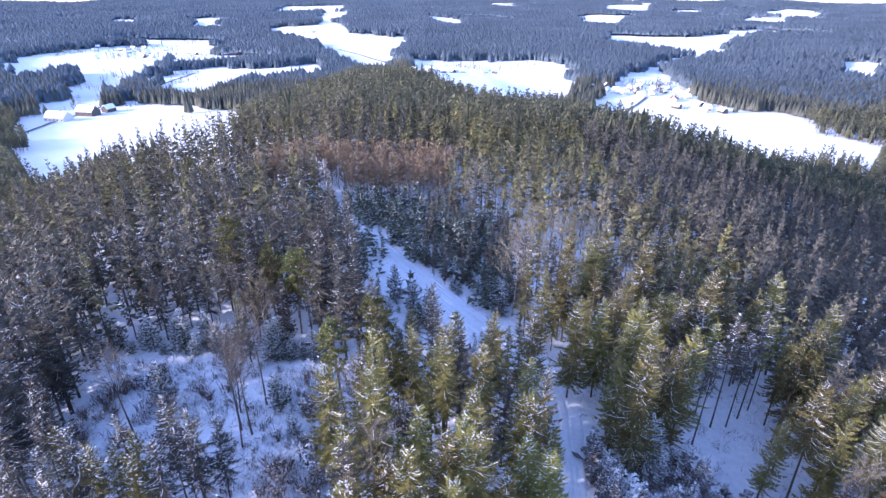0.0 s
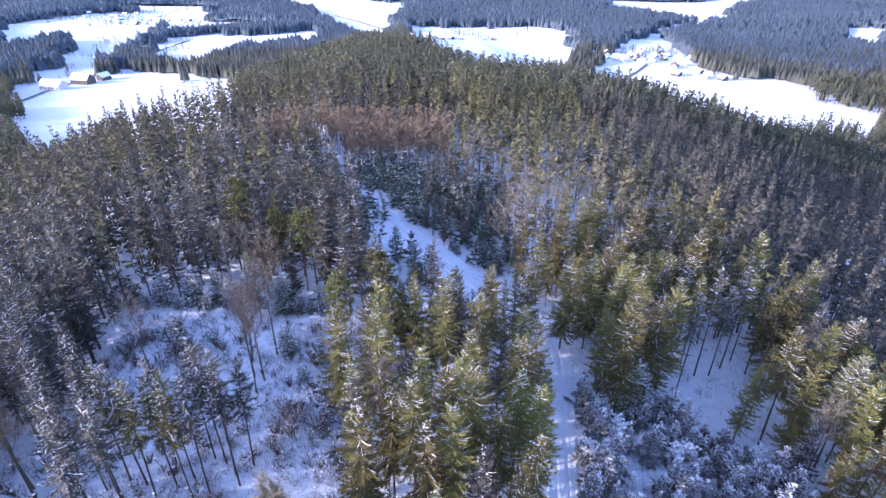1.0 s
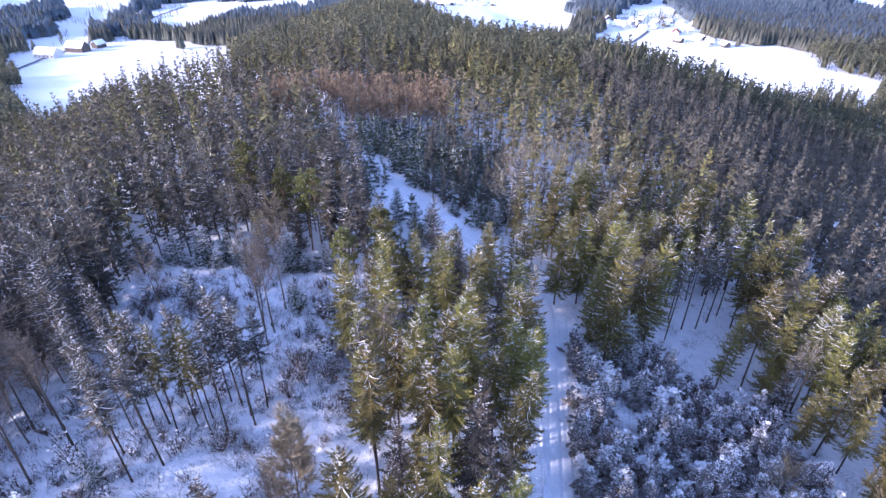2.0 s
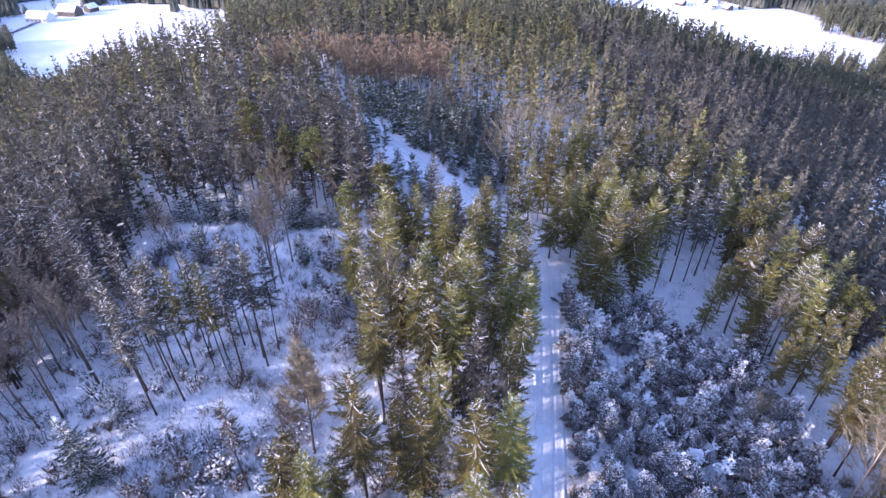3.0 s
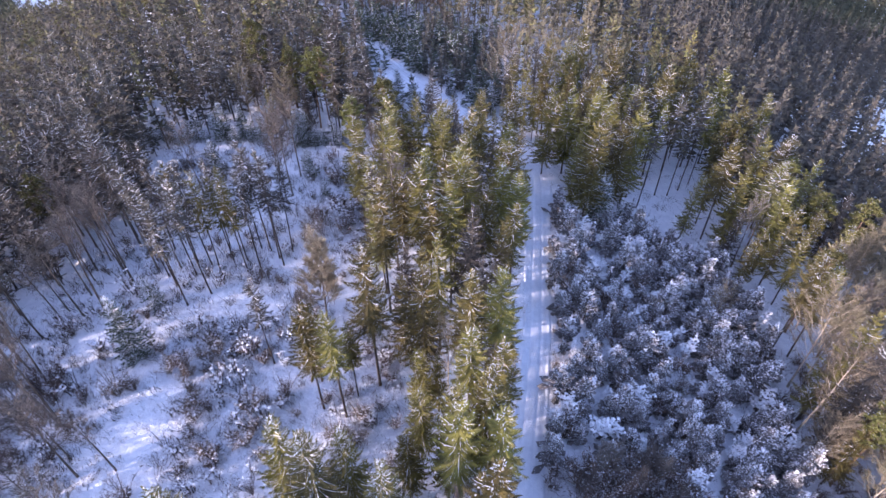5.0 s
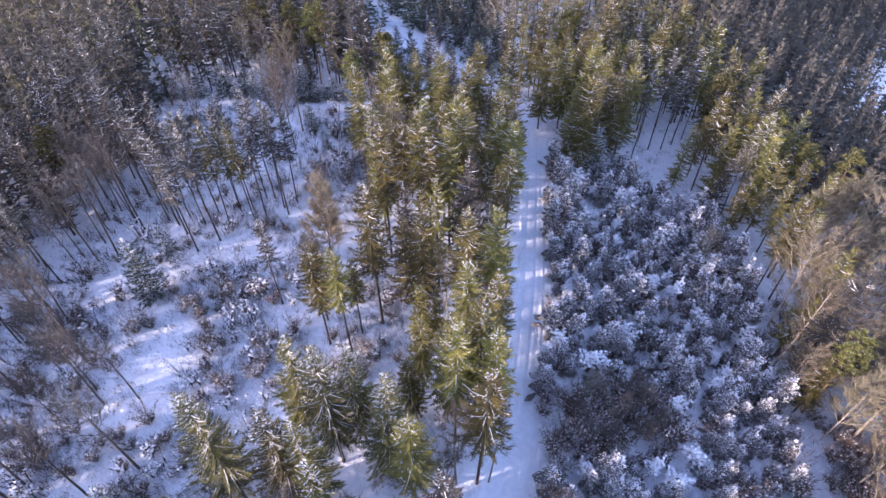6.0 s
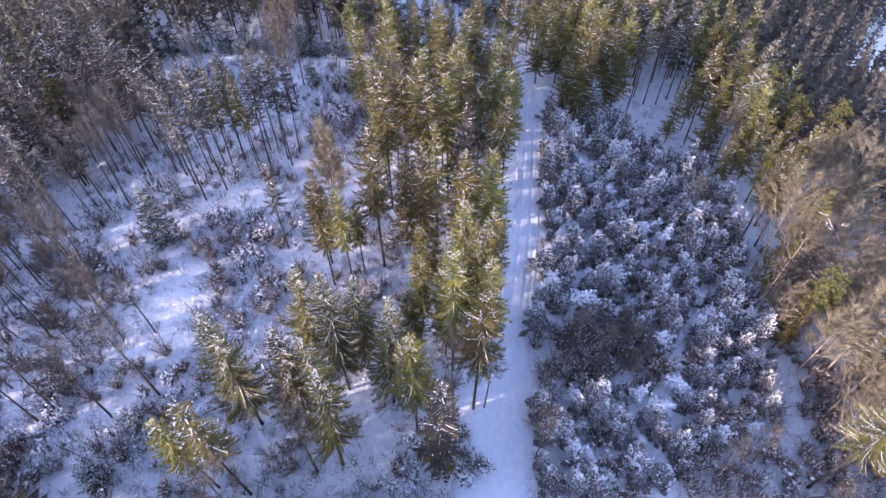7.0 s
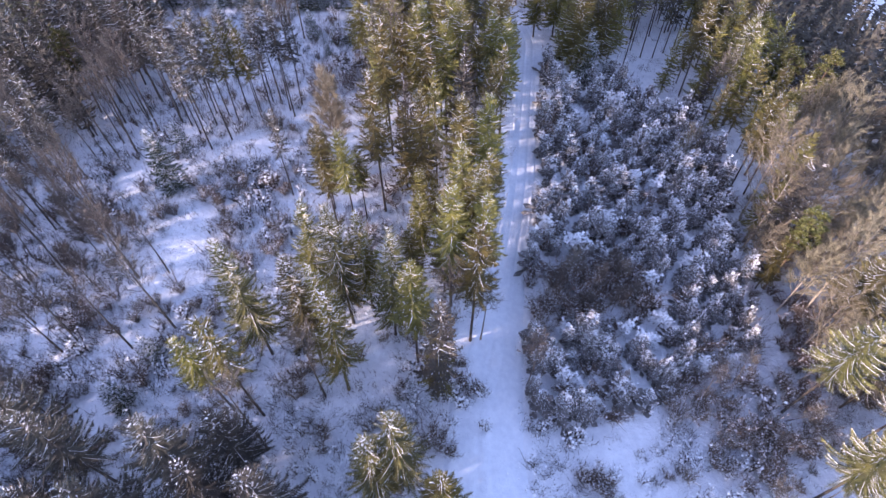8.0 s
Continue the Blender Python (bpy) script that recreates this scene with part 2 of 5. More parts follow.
# ---- tree shapes ----
def spruce_shape(seed, H, base, R, step, per, seg, snow, droop=0.35, girth=0.016, twigs=3, dust=0.05, broad=1.0, taper=0.8):
    """Trunk, drooping whorls of jagged boughs and the snow that lies on them."""
    rng = random.Random(seed)
    trunk, crown, load = Geo(), Geo(), Geo()
    bend = rng.uniform(-0.15, 0.15)
    pts = [(bend * math.sin(3 * f), 0.6 * bend * math.sin(2 * f + 1) - 0.6 * bend * math.sin(1), H * f) for f in (0, 0.04, 0.2, 0.4, 0.6, 0.8, 0.98)]
    trunk.tube(pts, [H * girth * q for q in (0.62, 0.48, 0.42, 0.35, 0.26, 0.15, 0.02)], 7)
    for _ in range(int(12 * base / 6)):
        z, a = rng.uniform(0.25 * base, base), rng.uniform(0, 6.28)
        l = rng.uniform(0.4, 1.3)
        trunk.tri((0, 0, z), (0.02, 0.0, z + 0.06), (l * math.cos(a), l * math.sin(a), z - 0.2 * l))
    z = base
    while z < H - 0.25:
        u = (z - base) / (H - base)
        full = R * (1 - u) ** taper * (0.6 + 0.4 * min(1, u / 0.15)) + 0.12
        for b in range(per if u < 0.85 else max(4, per - 2)):
            a = rng.uniform(0, 6.283)
            L = full * rng.choice((0.55, 0.8, 0.95, 1.0, 1.1, 1.25)) * rng.uniform(0.85, 1.1)
            rise = 0.75 * u * u - droop * (1 - u) + rng.gauss(0, 0.12)
            ca, sa = math.cos(a), math.sin(a)
            zz = z + rng.uniform(-0.4, 0.4) * step
            sp = []
            for s in range(seg + 1):
                f = s / seg
                sp.append((L * f * ca, L * f * sa, zz + L * f * rise + 0.16 * L * f * f * (1 - u) - 0.10 * math.sin(3.1 * f) * L))
            width = min(0.70, 0.14 + 0.25 * L) * broad
            for i in range(seg):
                p, q = sp[i], sp[i + 1]
                f = i / seg
                if f == 0 and L > 1.0 and rng.random() < 0.6:
                    crown.tri(p, q, (p[0], p[1], p[2] - 0.06))
                    continue
                for k in range(twigs):
                    g0, g1 = k / twigs, (k + 0.75) / twigs
                    m0 = tuple(p[c] + (q[c] - p[c]) * g0 for c in range(3))
                    m1 = tuple(p[c] + (q[c] - p[c]) * g1 for c in range(3))
                    for sd in (-1, 1):
                        w = width * (1 - 0.65 * (f + g0 / seg)) * rng.uniform(0.6, 1.25)
                        fw = 0.7 * w
                        tip = (m0[0] - sa * sd * w + ca * fw, m0[1] + ca * sd * w + sa * fw, m0[2] - w * rng.uniform(0.1, 0.6))
                        crown.tri(m0, tip, m1)
                        if rng.random() < dust:
                            c = tuple(m1[j] + (tip[j] - m1[j]) * rng.uniform(0.2, 0.7) for j in range(3))
                            s = rng.uniform(0.05, 0.12)
                            load.tri((c[0] - ca * s, c[1] - sa * s, c[2] + 0.03), (c[0] + sa * s, c[1] - ca * s, c[2] + 0.05), (c[0] + ca * s * 1.6, c[1] + sa * s * 1.6, c[2] + 0.05))
                h = rng.uniform(0.2, 0.5) * width
                crown.tri(p, q, ((p[0] + q[0]) / 2 + rng.uniform(-0.1, 0.1), (p[1] + q[1]) / 2 + rng.uniform(-0.1, 0.1), min(p[2], q[2]) - h))
            e, q = sp[-1], sp[-2]
            crown.tri((e[0] - sa * 0.06, e[1] + ca * 0.06, e[2]), (e[0] + sa * 0.06, e[1] - ca * 0.06, e[2]), (e[0] + ca * 0.25, e[1] + sa * 0.25, e[2] + 0.02))
            if rng.random() < snow:
                first = 1 if rng.random() < 0.6 else 0
                ws = rng.uniform(0.018, 0.050) * min(1.0, 0.4 + L / 2)
                for i in range(first, seg):
                    p, q = sp[i], sp[i + 1]
                    w0, w1 = ws * (1.15 - i / seg) * rng.uniform(0.6, 1.3), ws * (1.0 - i / seg) * rng.uniform(0.5, 1.2)
                    up = 0.035
                    rl = (p[0] - sa * w0, p[1] + ca * w0, p[2] + up * 0.4)
                    rr = (p[0] + sa * w0, p[1] - ca * w0, p[2] + up * 0.4)
                    el = (q[0] - sa * w1, q[1] + ca * w1, q[2] + up * 0.4)
                    er = (q[0] + sa * w1, q[1] - ca * w1, q[2] + up * 0.4)
                    pc, qc = (p[0], p[1], p[2] + up + 0.5 * w0), (q[0], q[1], q[2] + up + 0.5 * w1)
                    load.quad(rl, el, qc, pc)
                    load.quad(pc, qc, er, rr)
        z += step * (0.75 + 0.5 * (1 - u)) * rng.uniform(0.8, 1.2)
    for a in (0, 1.57):
        crown.tri((0.07 * math.cos(a), 0.07 * math.sin(a), H - 0.9), (-0.07 * math.cos(a), -0.07 * math.sin(a), H - 0.9), (0, 0, H))
    return trunk, crown, load


def pine_shape(seed, H, base, R, clumps, per):
    """A bare reddish stem and an uneven crown of needle tufts on short limbs."""
    rng = random.Random(seed)
    trunk, crown, load = Geo(), Geo(), Geo()
    lean = rng.uniform(-0.3, 0.3)
    trunk.tube([(lean * f * f, 0.2 * math.sin(4 * f), H * f) for f in (0, 0.04, 0.25, 0.5, 0.75, 0.97)], [H * q for q in (0.0125, 0.010, 0.0085, 0.007, 0.0045, 0.0008)], 7)
    for c in range(clumps):
        u = c / clumps
        z = base + (H - base) * (u ** 0.9) + rng.uniform(-0.4, 0.4)
        a = rng.uniform(0, 6.283)
        d = R * (math.sin(math.pi * (0.18 + 0.74 * u)) ** 0.8) * math.sqrt(rng.uniform(0.1, 1.0))
        x, y = d * math.cos(a) + lean * (z / H) ** 2, d * math.sin(a)
        trunk.tube([(lean * (z / H) ** 2, 0, z - 0.35 * d), (x, y, z)], [0.035, 0.012], 3)
        s = rng.uniform(0.45, 0.85)
        for _ in range(per):
            v = Vector((rng.gauss(0, 1), rng.gauss(0, 1), rng.gauss(0, 0.8))).normalized()
            r0, r1 = rng.uniform(0.0, 0.4) * s, rng.uniform(0.8, 1.2) * s
            o = v.orthogonal().normalized()
            o = (o * math.cos(rng.uniform(0, 3.1)) + v.cross(o) * math.sin(rng.uniform(0, 3.1))) * rng.uniform(0.07, 0.13)
            q = Vector((x, y, z))
            sq = Vector((1, 1, 0.7))
            crown.tri(tuple(q + v * r0 * sq + o), tuple(q + v * r0 * sq - o), tuple(q + v * r1 * sq))
        for _ in range(2):
            load.lump((x + rng.uniform(-0.6, 0.6) * s, y + rng.uniform(-0.6, 0.6) * s, z + rng.uniform(0.1, 0.5) * s), rng.uniform(0.03, 0.08), 0.02, rng)
    return trunk, crown, load


def bare_shape(seed, H, limbs, subs, fine, spread, low=0.35, width=0.016, stray=0.6):
    """A leafless tree: stem, rising limbs, and a haze of thin twigs."""
    rng = random.Random(seed)
    wood, twig = Geo(), Geo()
    sway = rng.uniform(-0.5, 0.5)

    def stem(f):
        return Vector((sway * math.sin(2.2 * f), 0.4 * sway * (math.cos(2.5 * f) - 1), H * f))
    fs = (0, 0.05, 0.2, 0.4, 0.6, 0.8, 0.97)
    wood.tube([tuple(stem(f)) for f in fs], [H * q for q in (0.011, 0.009, 0.0078, 0.0062, 0.0042, 0.0022, 0.0006)], 6)
    for k in range(limbs):
        f = low + (0.95 - low) * (k + rng.random()) / limbs
        a = k * 2.4 + rng.uniform(-0.5, 0.5)
        L = H * spread * (1.15 - 0.8 * (f - low) / (1 - low)) * rng.uniform(0.7, 1.2)
        out = Vector((math.cos(a), math.sin(a), 0))
        p0 = stem(f)
        pts = [p0 + out * L * s * (0.9 - 0.3 * s) + Vector((0, 0, 1)) * L * (0.85 * s + 0.55 * s * s) + Vector((rng.gauss(0, 0.05), rng.gauss(0, 0.05), 0)) * s * L for s in (0, 0.33, 0.66, 1)]
        r = H * 0.0030 * (1.2 - f)
        wood.tube([tuple(p) for p in pts], [r * 1.2, r * 0.9, r * 0.55, r * 0.2], 3)
        for j in range(subs):
            s = 0.2 + 0.8 * (j + rng.random()) / subs
            i = min(2, int(s * 3))
            q0 = pts[i].lerp(pts[i + 1], s * 3 - i)
            b = a + rng.uniform(-1.4, 1.4)
            l = L * rng.uniform(0.25, 0.5)
            d = Vector((math.cos(b), math.sin(b), rng.uniform(0.5, 1.5))).normalized()
            q1 = q0 + d * l
            wood.tube([tuple(q0), tuple(q1)], [r * 0.35, r * 0.10], 3)
            for _ in range(fine):
                g = rng.uniform(0.1, 1.0)
                c = q0.lerp(q1, g)
                e = (d + Vector((rng.gauss(0, stray), rng.gauss(0, stray), rng.gauss(0.1, 0.8 * stray)))).normalized() * rng.uniform(0.7, 1.7) * min(1.0, 0.4 + L / 6)
                o = e.cross(Vector((rng.gauss(0, 1), rng.gauss(0, 1), rng.gauss(0, 1)))).normalized() * width
                twig.tri(tuple(c + o), tuple(c - o), tuple(c + e))
    return wood, twig


def frosted_shape(seed, H, stems, subs, lumps, size):
    """A thicket bush or sapling whose twigs carry lumps of snow."""
    rng = random.Random(seed)
    wood, load = Geo(), Geo()
    for k in range(stems):
        a = rng.uniform(0, 6.283)
        lean = rng.uniform(0.05, 0.38)
        h = H * rng.uniform(0.65, 1.0)
        out = Vector((math.cos(a), math.sin(a), 0))
        p0 = out * rng.uniform(0.0, 0.5)
        pts = [p0 + out * lean * h * s * s + Vector((0, 0, h * s)) for s in (0, 0.35, 0.7, 1)]
        wood.tube([tuple(p) for p in pts], [0.045, 0.035, 0.022, 0.008], 4)
        for j in range(subs):
            s = 0.25 + 0.75 * (j + rng.random()) / subs
            i = min(2, int(s * 3))
            q0 = pts[min(i, 2)].lerp(pts[min(i + 1, 3)], min(1, max(0, (s - (0, 0.35, 0.7)[i]) / 0.33)))
            b = rng.uniform(0, 6.283)
            l = H * 0.20 * (1.2 - 0.7 * s) * rng.uniform(0.6, 1.3)
            d = Vector((math.cos(b), math.sin(b), rng.uniform(-0.1, 0.8))).normalized()
            q1 = q0 + d * l - Vector((0, 0, 0.12 * l))
            o = Vector((-d.y, d.x, 0)) * 0.02
            wood.tri(tuple(q0 + o), tuple(q0 - o), tuple(q1))
            for _ in range(3):
                c = q0.lerp(q1, rng.uniform(0.2, 1))
                e = Vector((rng.gauss(0, 0.35), rng.gauss(0, 0.35), rng.gauss(0.15, 0.25)))
                wood.tri(tuple(c + o * 0.7), tuple(c - o * 0.7), tuple(c + e))
            for _ in range(lumps):
                g = rng.uniform(0.15, 1.05)
                c = q0.lerp(q1, g) + Vector((rng.gauss(0, 0.12), rng.gauss(0, 0.12), 0.05 + rng.gauss(0, 0.08)))
                load.lump(tuple(c), size * rng.uniform(0.5, 1.3), size * rng.uniform(0.3, 0.6), rng)
    return wood, load


def laden_shape(seed, H, R, step=0.5, per=7, coat=0.7, lopsided=0.5):
    """A sapling conifer so coated that every twig tip carries a dab of snow."""
    rng = random.Random(seed)
    trunk, crown, load = Geo(), Geo(), Geo()
    trunk.tube([(0, 0, 0), (0.05, 0, H * 0.5), (0, 0, H * 0.97)], [0.09, 0.05, 0.01], 5)
    z = 0.5
    heavy = rng.uniform(0, 6.283)
    while z < H:
        u = z / H
        full = R * (1 - u) ** 0.6 * rng.uniform(0.75, 1.2) + 0.15
        for b in range(per if u < 0.8 else 4):
            a = rng.uniform(0, 6.283)
            L = full * rng.uniform(0.45, 1.3) * (1 + lopsided * math.cos(a - heavy))
            ca, sa = math.cos(a), math.sin(a)
            rise = 0.7 * u - 0.15 + rng.gauss(0, 0.15)
            zz = z + rng.uniform(-0.25, 0.25)
            tip = (L * ca, L * sa, zz + L * rise)
            w = min(0.55, 0.30 * L + 0.08)
            mid = (0.35 * L * ca, 0.35 * L * sa, zz + 0.35 * L * rise)
            for sd in (-1, 1):
                crown.tri(mid, (0.75 * L * ca - sa * sd * w, 0.75 * L * sa + ca * sd * w, zz + 0.75 * L * rise - 0.12), tip)
            crown.tri((0, 0, zz), mid, (mid[0], mid[1], mid[2] - 0.25))
            for f, off in ((0.35, 0.3), (0.42, -0.4), (0.5, 0.6), (0.56, -0.7), (0.62, 0.1), (0.72, 0.85), (0.78, -0.85), (0.84, -0.2), (0.9, 0.45), (0.96, -0.4), (1.02, 0.0)):
                if rng.random() < coat:
                    o = off * w * rng.uniform(0.5, 1.2)
                    c = Vector((f * L * ca - sa * o, f * L * sa + ca * o, zz + f * L * rise + 0.03))
                    ln, wd = rng.uniform(0.05, 0.14), rng.uniform(0.03, 0.07)
                    d = Vector((ca - sa * off, sa + ca * off, rise)).normalized() * ln
                    s = Vector((-d.y, d.x, 0)).normalized() * wd
                    low = Vector((0, 0, 0.06))
                    load.tri(tuple(c - d), tuple(c + s - low), tuple(c + d))
                    load.tri(tuple(c + d), tuple(c - s - low), tuple(c - d))
        z += step * rng.uniform(0.8, 1.2)
    return trunk, crown, load


def bush_shape(seed, H, sprays=76, width=0.020):
    """A round leafless bush: a sheaf of stems hazed with twigs and flecked with snow."""
    rng = random.Random(seed)
    wood, twig, load = Geo(), Geo(), Geo()
    for _ in range(13):
        a, lean, h = rng.uniform(0, 6.283), rng.uniform(0.1, 0.65), H * rng.uniform(0.6, 1.0)
        out = Vector((math.cos(a), math.sin(a), 0))
        pts = [out * (0.2 + lean * h * s ** 1.5) + Vector((0, 0, h * s)) for s in (0, 0.4, 0.75, 1)]
        wood.tube([tuple(p) for p in pts], [0.03, 0.022, 0.014, 0.005], 3)
        for _ in range(sprays):
            s = rng.uniform(0.15, 1.0)
            i = 0 if s < 0.4 else 1 if s < 0.75 else 2
            c = pts[i].lerp(pts[i + 1], (s - (0, 0.4, 0.75)[i]) / (0.4, 0.35, 0.25)[i])
            e = Vector((rng.gauss(0, 0.5), rng.gauss(0, 0.5), rng.gauss(0.45, 0.3))) * rng.uniform(0.5, 1.3)
            o = e.cross(Vector((rng.gauss(0, 1), rng.gauss(0, 1), rng.gauss(0, 1)))).normalized() * width
            twig.tri(tuple(c + o), tuple(c - o), tuple(c + e))
            if rng.random() < 0.11:
                load.lump(tuple(c + e * 0.6), rng.uniform(0.05, 0.12), 0.06, rng)
    return wood, twig, load


def built(name, geo, mat, smooth=False):
    v, t, m = geo.arrays()
    return mesh_of(name, v, t, [mat], smooth=smooth)


def kind_of(thing, label, category, group, parts):
    """Prototype meshes of one kind: the thing's tags and its named parts."""
    return dict(thing=thing, label=label, category=category, group=group, parts=[(n, built(thing + "_" + n, g, m), l) for n, g, m, l in parts if len(g.t)], first=None)


def plant(kind, x, y, turn, size=1.0, tilt=0.0):
    m = place(x, y, turn, size, tilt)
    if kind["first"] is None:
        ob = tagged(new(kind["thing"]), kind["label"], kind["category"], kind["group"])
        for n, me, l in kind["parts"]:
            c = part(n, me, ob, l)
            if n != "trunk":
                tagged(c, kind="stuff")
        ob.matrix_basis = m
        kind["first"] = ob
        kind["rest"] = 1
        return ob
    ob = kind["first"].copy()
    scene.collection.objects.link(ob)
    for c in kind["first"].children:
        d = c.copy()
        scene.collection.objects.link(d)
        d.parent = ob
    ob.matrix_basis = m
    return ob


def conifer(name, label, group, shape, needles, bark):
    t, c, l = shape
    return kind_of(name, label, "tree", group, [("trunk", t, bark, ""), ("crown", c, needles, ""), ("snow_cover", l, LOAD, "white snow lying on the boughs")])


def leafless(name, label, group, shape, bark, twigs):
    w, t = shape
    return kind_of(name, label, "tree", group, [("trunk", w, bark, ""), ("crown", t, twigs, "fine bare twigs")])


STAND = "tall spruces beside the forest track"
HIGH = [conifer("spruce_tree", "tall slender olive-green spruce with bare lower trunk", STAND, spruce_shape(10 + k, h, b, r, 0.46, 9, 5, 0.18, 0.34, dust=0.035, taper=0.6), NEEDLES, BARK)
        for k, (h, b, r) in enumerate(((21, 9.0, 2.5), (23, 11.0, 2.7), (20, 10.0, 2.2), (22, 11.5, 2.4)))]
SLIM = [conifer("spruce_tree", "thin forest spruce with high narrow crown and long bare trunk", "thin spruces of the clearing", spruce_shape(20 + k, h, b, r, 0.50, 7, 4, 0.20, 0.45, 0.013, 3, 0.06, taper=0.55), (DARK_NEEDLES, NEEDLES, DARK_NEEDLES)[k], BARK)
        for k, (h, b, r) in enumerate(((19, 10.0, 1.7), (18, 9.0, 1.6), (20, 11.5, 1.8)))]
REACH = [conifer("spruce_tree", "mature spruce with dark radiating boughs edged in snow", "spruces of the lower slope", spruce_shape(35 + k, h, b, r, 0.50, 9, 6, 0.46, 0.26, dust=0.05), (OLIVE_NEEDLES, NEEDLES, OLIVE_NEEDLES)[k], BARK)
         for k, (h, b, r) in enumerate(((22, 5.0, 3.3), (21, 6.0, 3.0), (23, 7.0, 3.4)))]
DUSKY = [conifer("spruce_tree", "dark spruce with long spreading boughs thinly edged in snow", "dark spruces of the lower slope", spruce_shape(38 + k, h, b, r, 0.52, 9, 6, 0.20, 0.16, dust=0.03), DARK_NEEDLES, BARK)
         for k, (h, b, r) in enumerate(((21, 7.0, 4.2), (19, 6.0, 3.8)))]
SHADY = [conifer("spruce_tree", "dark spruce with long bare trunk and snow-lined boughs", "dark spruces at the clearing's edge", spruce_shape(25 + k, h, b, r, 0.5, 9, 4, 0.32, 0.38, 0.015, 3, 0.06), DARK_NEEDLES, BARK)
         for k, (h, b, r) in enumerate(((21, 7.0, 3.2), (19, 6.0, 3.0)))]
FULL = [conifer("spruce_tree", "full dark green spruce with snow along its boughs", "full-crowned spruces", spruce_shape(30 + k, h, b, r, 0.46, 9, 5, 0.24, 0.38, dust=0.04, taper=0.7), NEEDLES, BARK)
        for k, (h, b, r) in enumerate(((21, 4.5, 3.5), (19, 3.5, 3.3), (23, 6.0, 3.7)))]
BROAD = [conifer("spruce_tree", "large old spruce with long snow-lined boughs, sunlit", "large old spruces", spruce_shape(40 + k, h, b, r, 0.46, 11, 6, 0.40, 0.30, dust=0.06), OLIVE_NEEDLES, BARK)
         for k, (h, b, r) in enumerate(((23, 12.5, 3.9), (22, 10.0, 4.2)))]
MID = [conifer("spruce_tree", "dark green forest spruce powdered with snow", "spruces of the wood", spruce_shape(50 + k, h, b, r, 0.75, 8, 4, 0.12, 0.38, twigs=2, dust=0.03, taper=0.7), NEEDLES, BARK)
       for k, (h, b, r) in enumerate(((20, 5, 2.7), (22, 7, 2.8), (18, 3, 2.6), (21, 4, 3.0)))]
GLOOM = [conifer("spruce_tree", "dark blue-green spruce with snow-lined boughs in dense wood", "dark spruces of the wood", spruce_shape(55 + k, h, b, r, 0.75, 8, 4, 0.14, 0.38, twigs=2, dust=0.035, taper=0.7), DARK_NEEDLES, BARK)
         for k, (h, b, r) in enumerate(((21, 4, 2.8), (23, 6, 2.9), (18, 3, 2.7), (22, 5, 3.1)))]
YOUNG = [conifer("young_spruce", "young spruce thickly coated with fresh snow", "young spruces", spruce_shape(60 + k, h, 0.4, r, 0.36, 8, 4, 0.8, 0.2, 0.014, dust=0.4), BLUE_NEEDLES, BARK)
         for k, (h, r) in enumerate(((5.5, 1.6), (7.5, 2.1), (3.5, 1.3)))]
SNOWY = [conifer("young_spruce", "half-grown spruce thickly plastered with snow", "young spruces", spruce_shape(64, 12.0, 0.6, 2.7, 0.42, 9, 5, 0.85, 0.22, 0.014, dust=0.25, taper=0.7), BLUE_NEEDLES, BARK)]
LADEN = [conifer("snowy_sapling", "young conifer with every twig dabbed in fresh snow", "snow-coated saplings beside the track", laden_shape(65 + k, h, r, 0.42, 8, c, w), RIME, BARK)
         for k, (h, r, c, w) in enumerate(((7.0, 1.9, 0.8, 0.25), (5.0, 1.8, 0.6, 0.35), (8.5, 2.0, 0.75, 0.2), (6.0, 2.1, 0.85, 0.35), (4.0, 1.8, 0.55, 0.4)))]
PINE = [conifer("pine_tree", "Scots pine with bare reddish trunk and olive crown", "pines", pine_shape(70 + k, h, b, r, 85, 42), PINE_NEEDLES, PINE_BARK)
        for k, (h, b, r) in enumerate(((20, 12, 2.4), (18, 10, 2.6), (15, 8, 2.2)))]
BIRCH = [leafless("birch_tree", "leafless birch with pale trunk and fine brown twigs", "bare birches", bare_shape(80 + k, h, 20, 8, 24, 0.25, 0.28, 0.019, 0.42), BIRCH_BARK, TWIGS) for k, h in enumerate((16, 13, 18))]
ALDER = [leafless("bare_tree", "slender leafless tree with grey trunk and thin twigs", "bare slender trees", bare_shape(90 + k, h, 14, 6, 20, 0.17, 0.5, 0.014, 0.45), GREY_BARK, MUTED_TWIGS) for k, h in enumerate((17, 14, 19))]
SNAG = leafless("dead_tree", "dead standing tree with pale broken trunk", "", bare_shape(95, 21, 5, 2, 3, 0.08, 0.5, 0.02), BIRCH_BARK, TWIGS)
RED = [leafless("bare_tree", "leafless young tree with dense grey-brown twigs", "bushy bare trees", bare_shape(100 + k, h, 14, 7, 34, 0.22, 0.25, 0.015), GREY_BARK, MUTED_TWIGS) for k, h in enumerate((10, 13))]
TAN = [leafless("bare_tree", "leafless tree with a dense tan crown of fine twigs", "", bare_shape(103, 15, 26, 9, 40, 0.18, 0.28, 0.021, 0.4), GREY_BARK, TAN_TWIGS)]
FROST = [kind_of("frosted_shrub", "leafless shrub heaped with lumps of fresh snow", "shrub", "frosted shrubs beside the track",
                 [("bare_wood", w, DARK_TWIGS, ""), ("snow_cover", l, LOAD, "bluish white snow on the twigs")])
         for w, l in (frosted_shape(110, 5.0, 9, 9, 4, 0.19), frosted_shape(111, 4.0, 9, 8, 4, 0.17))]
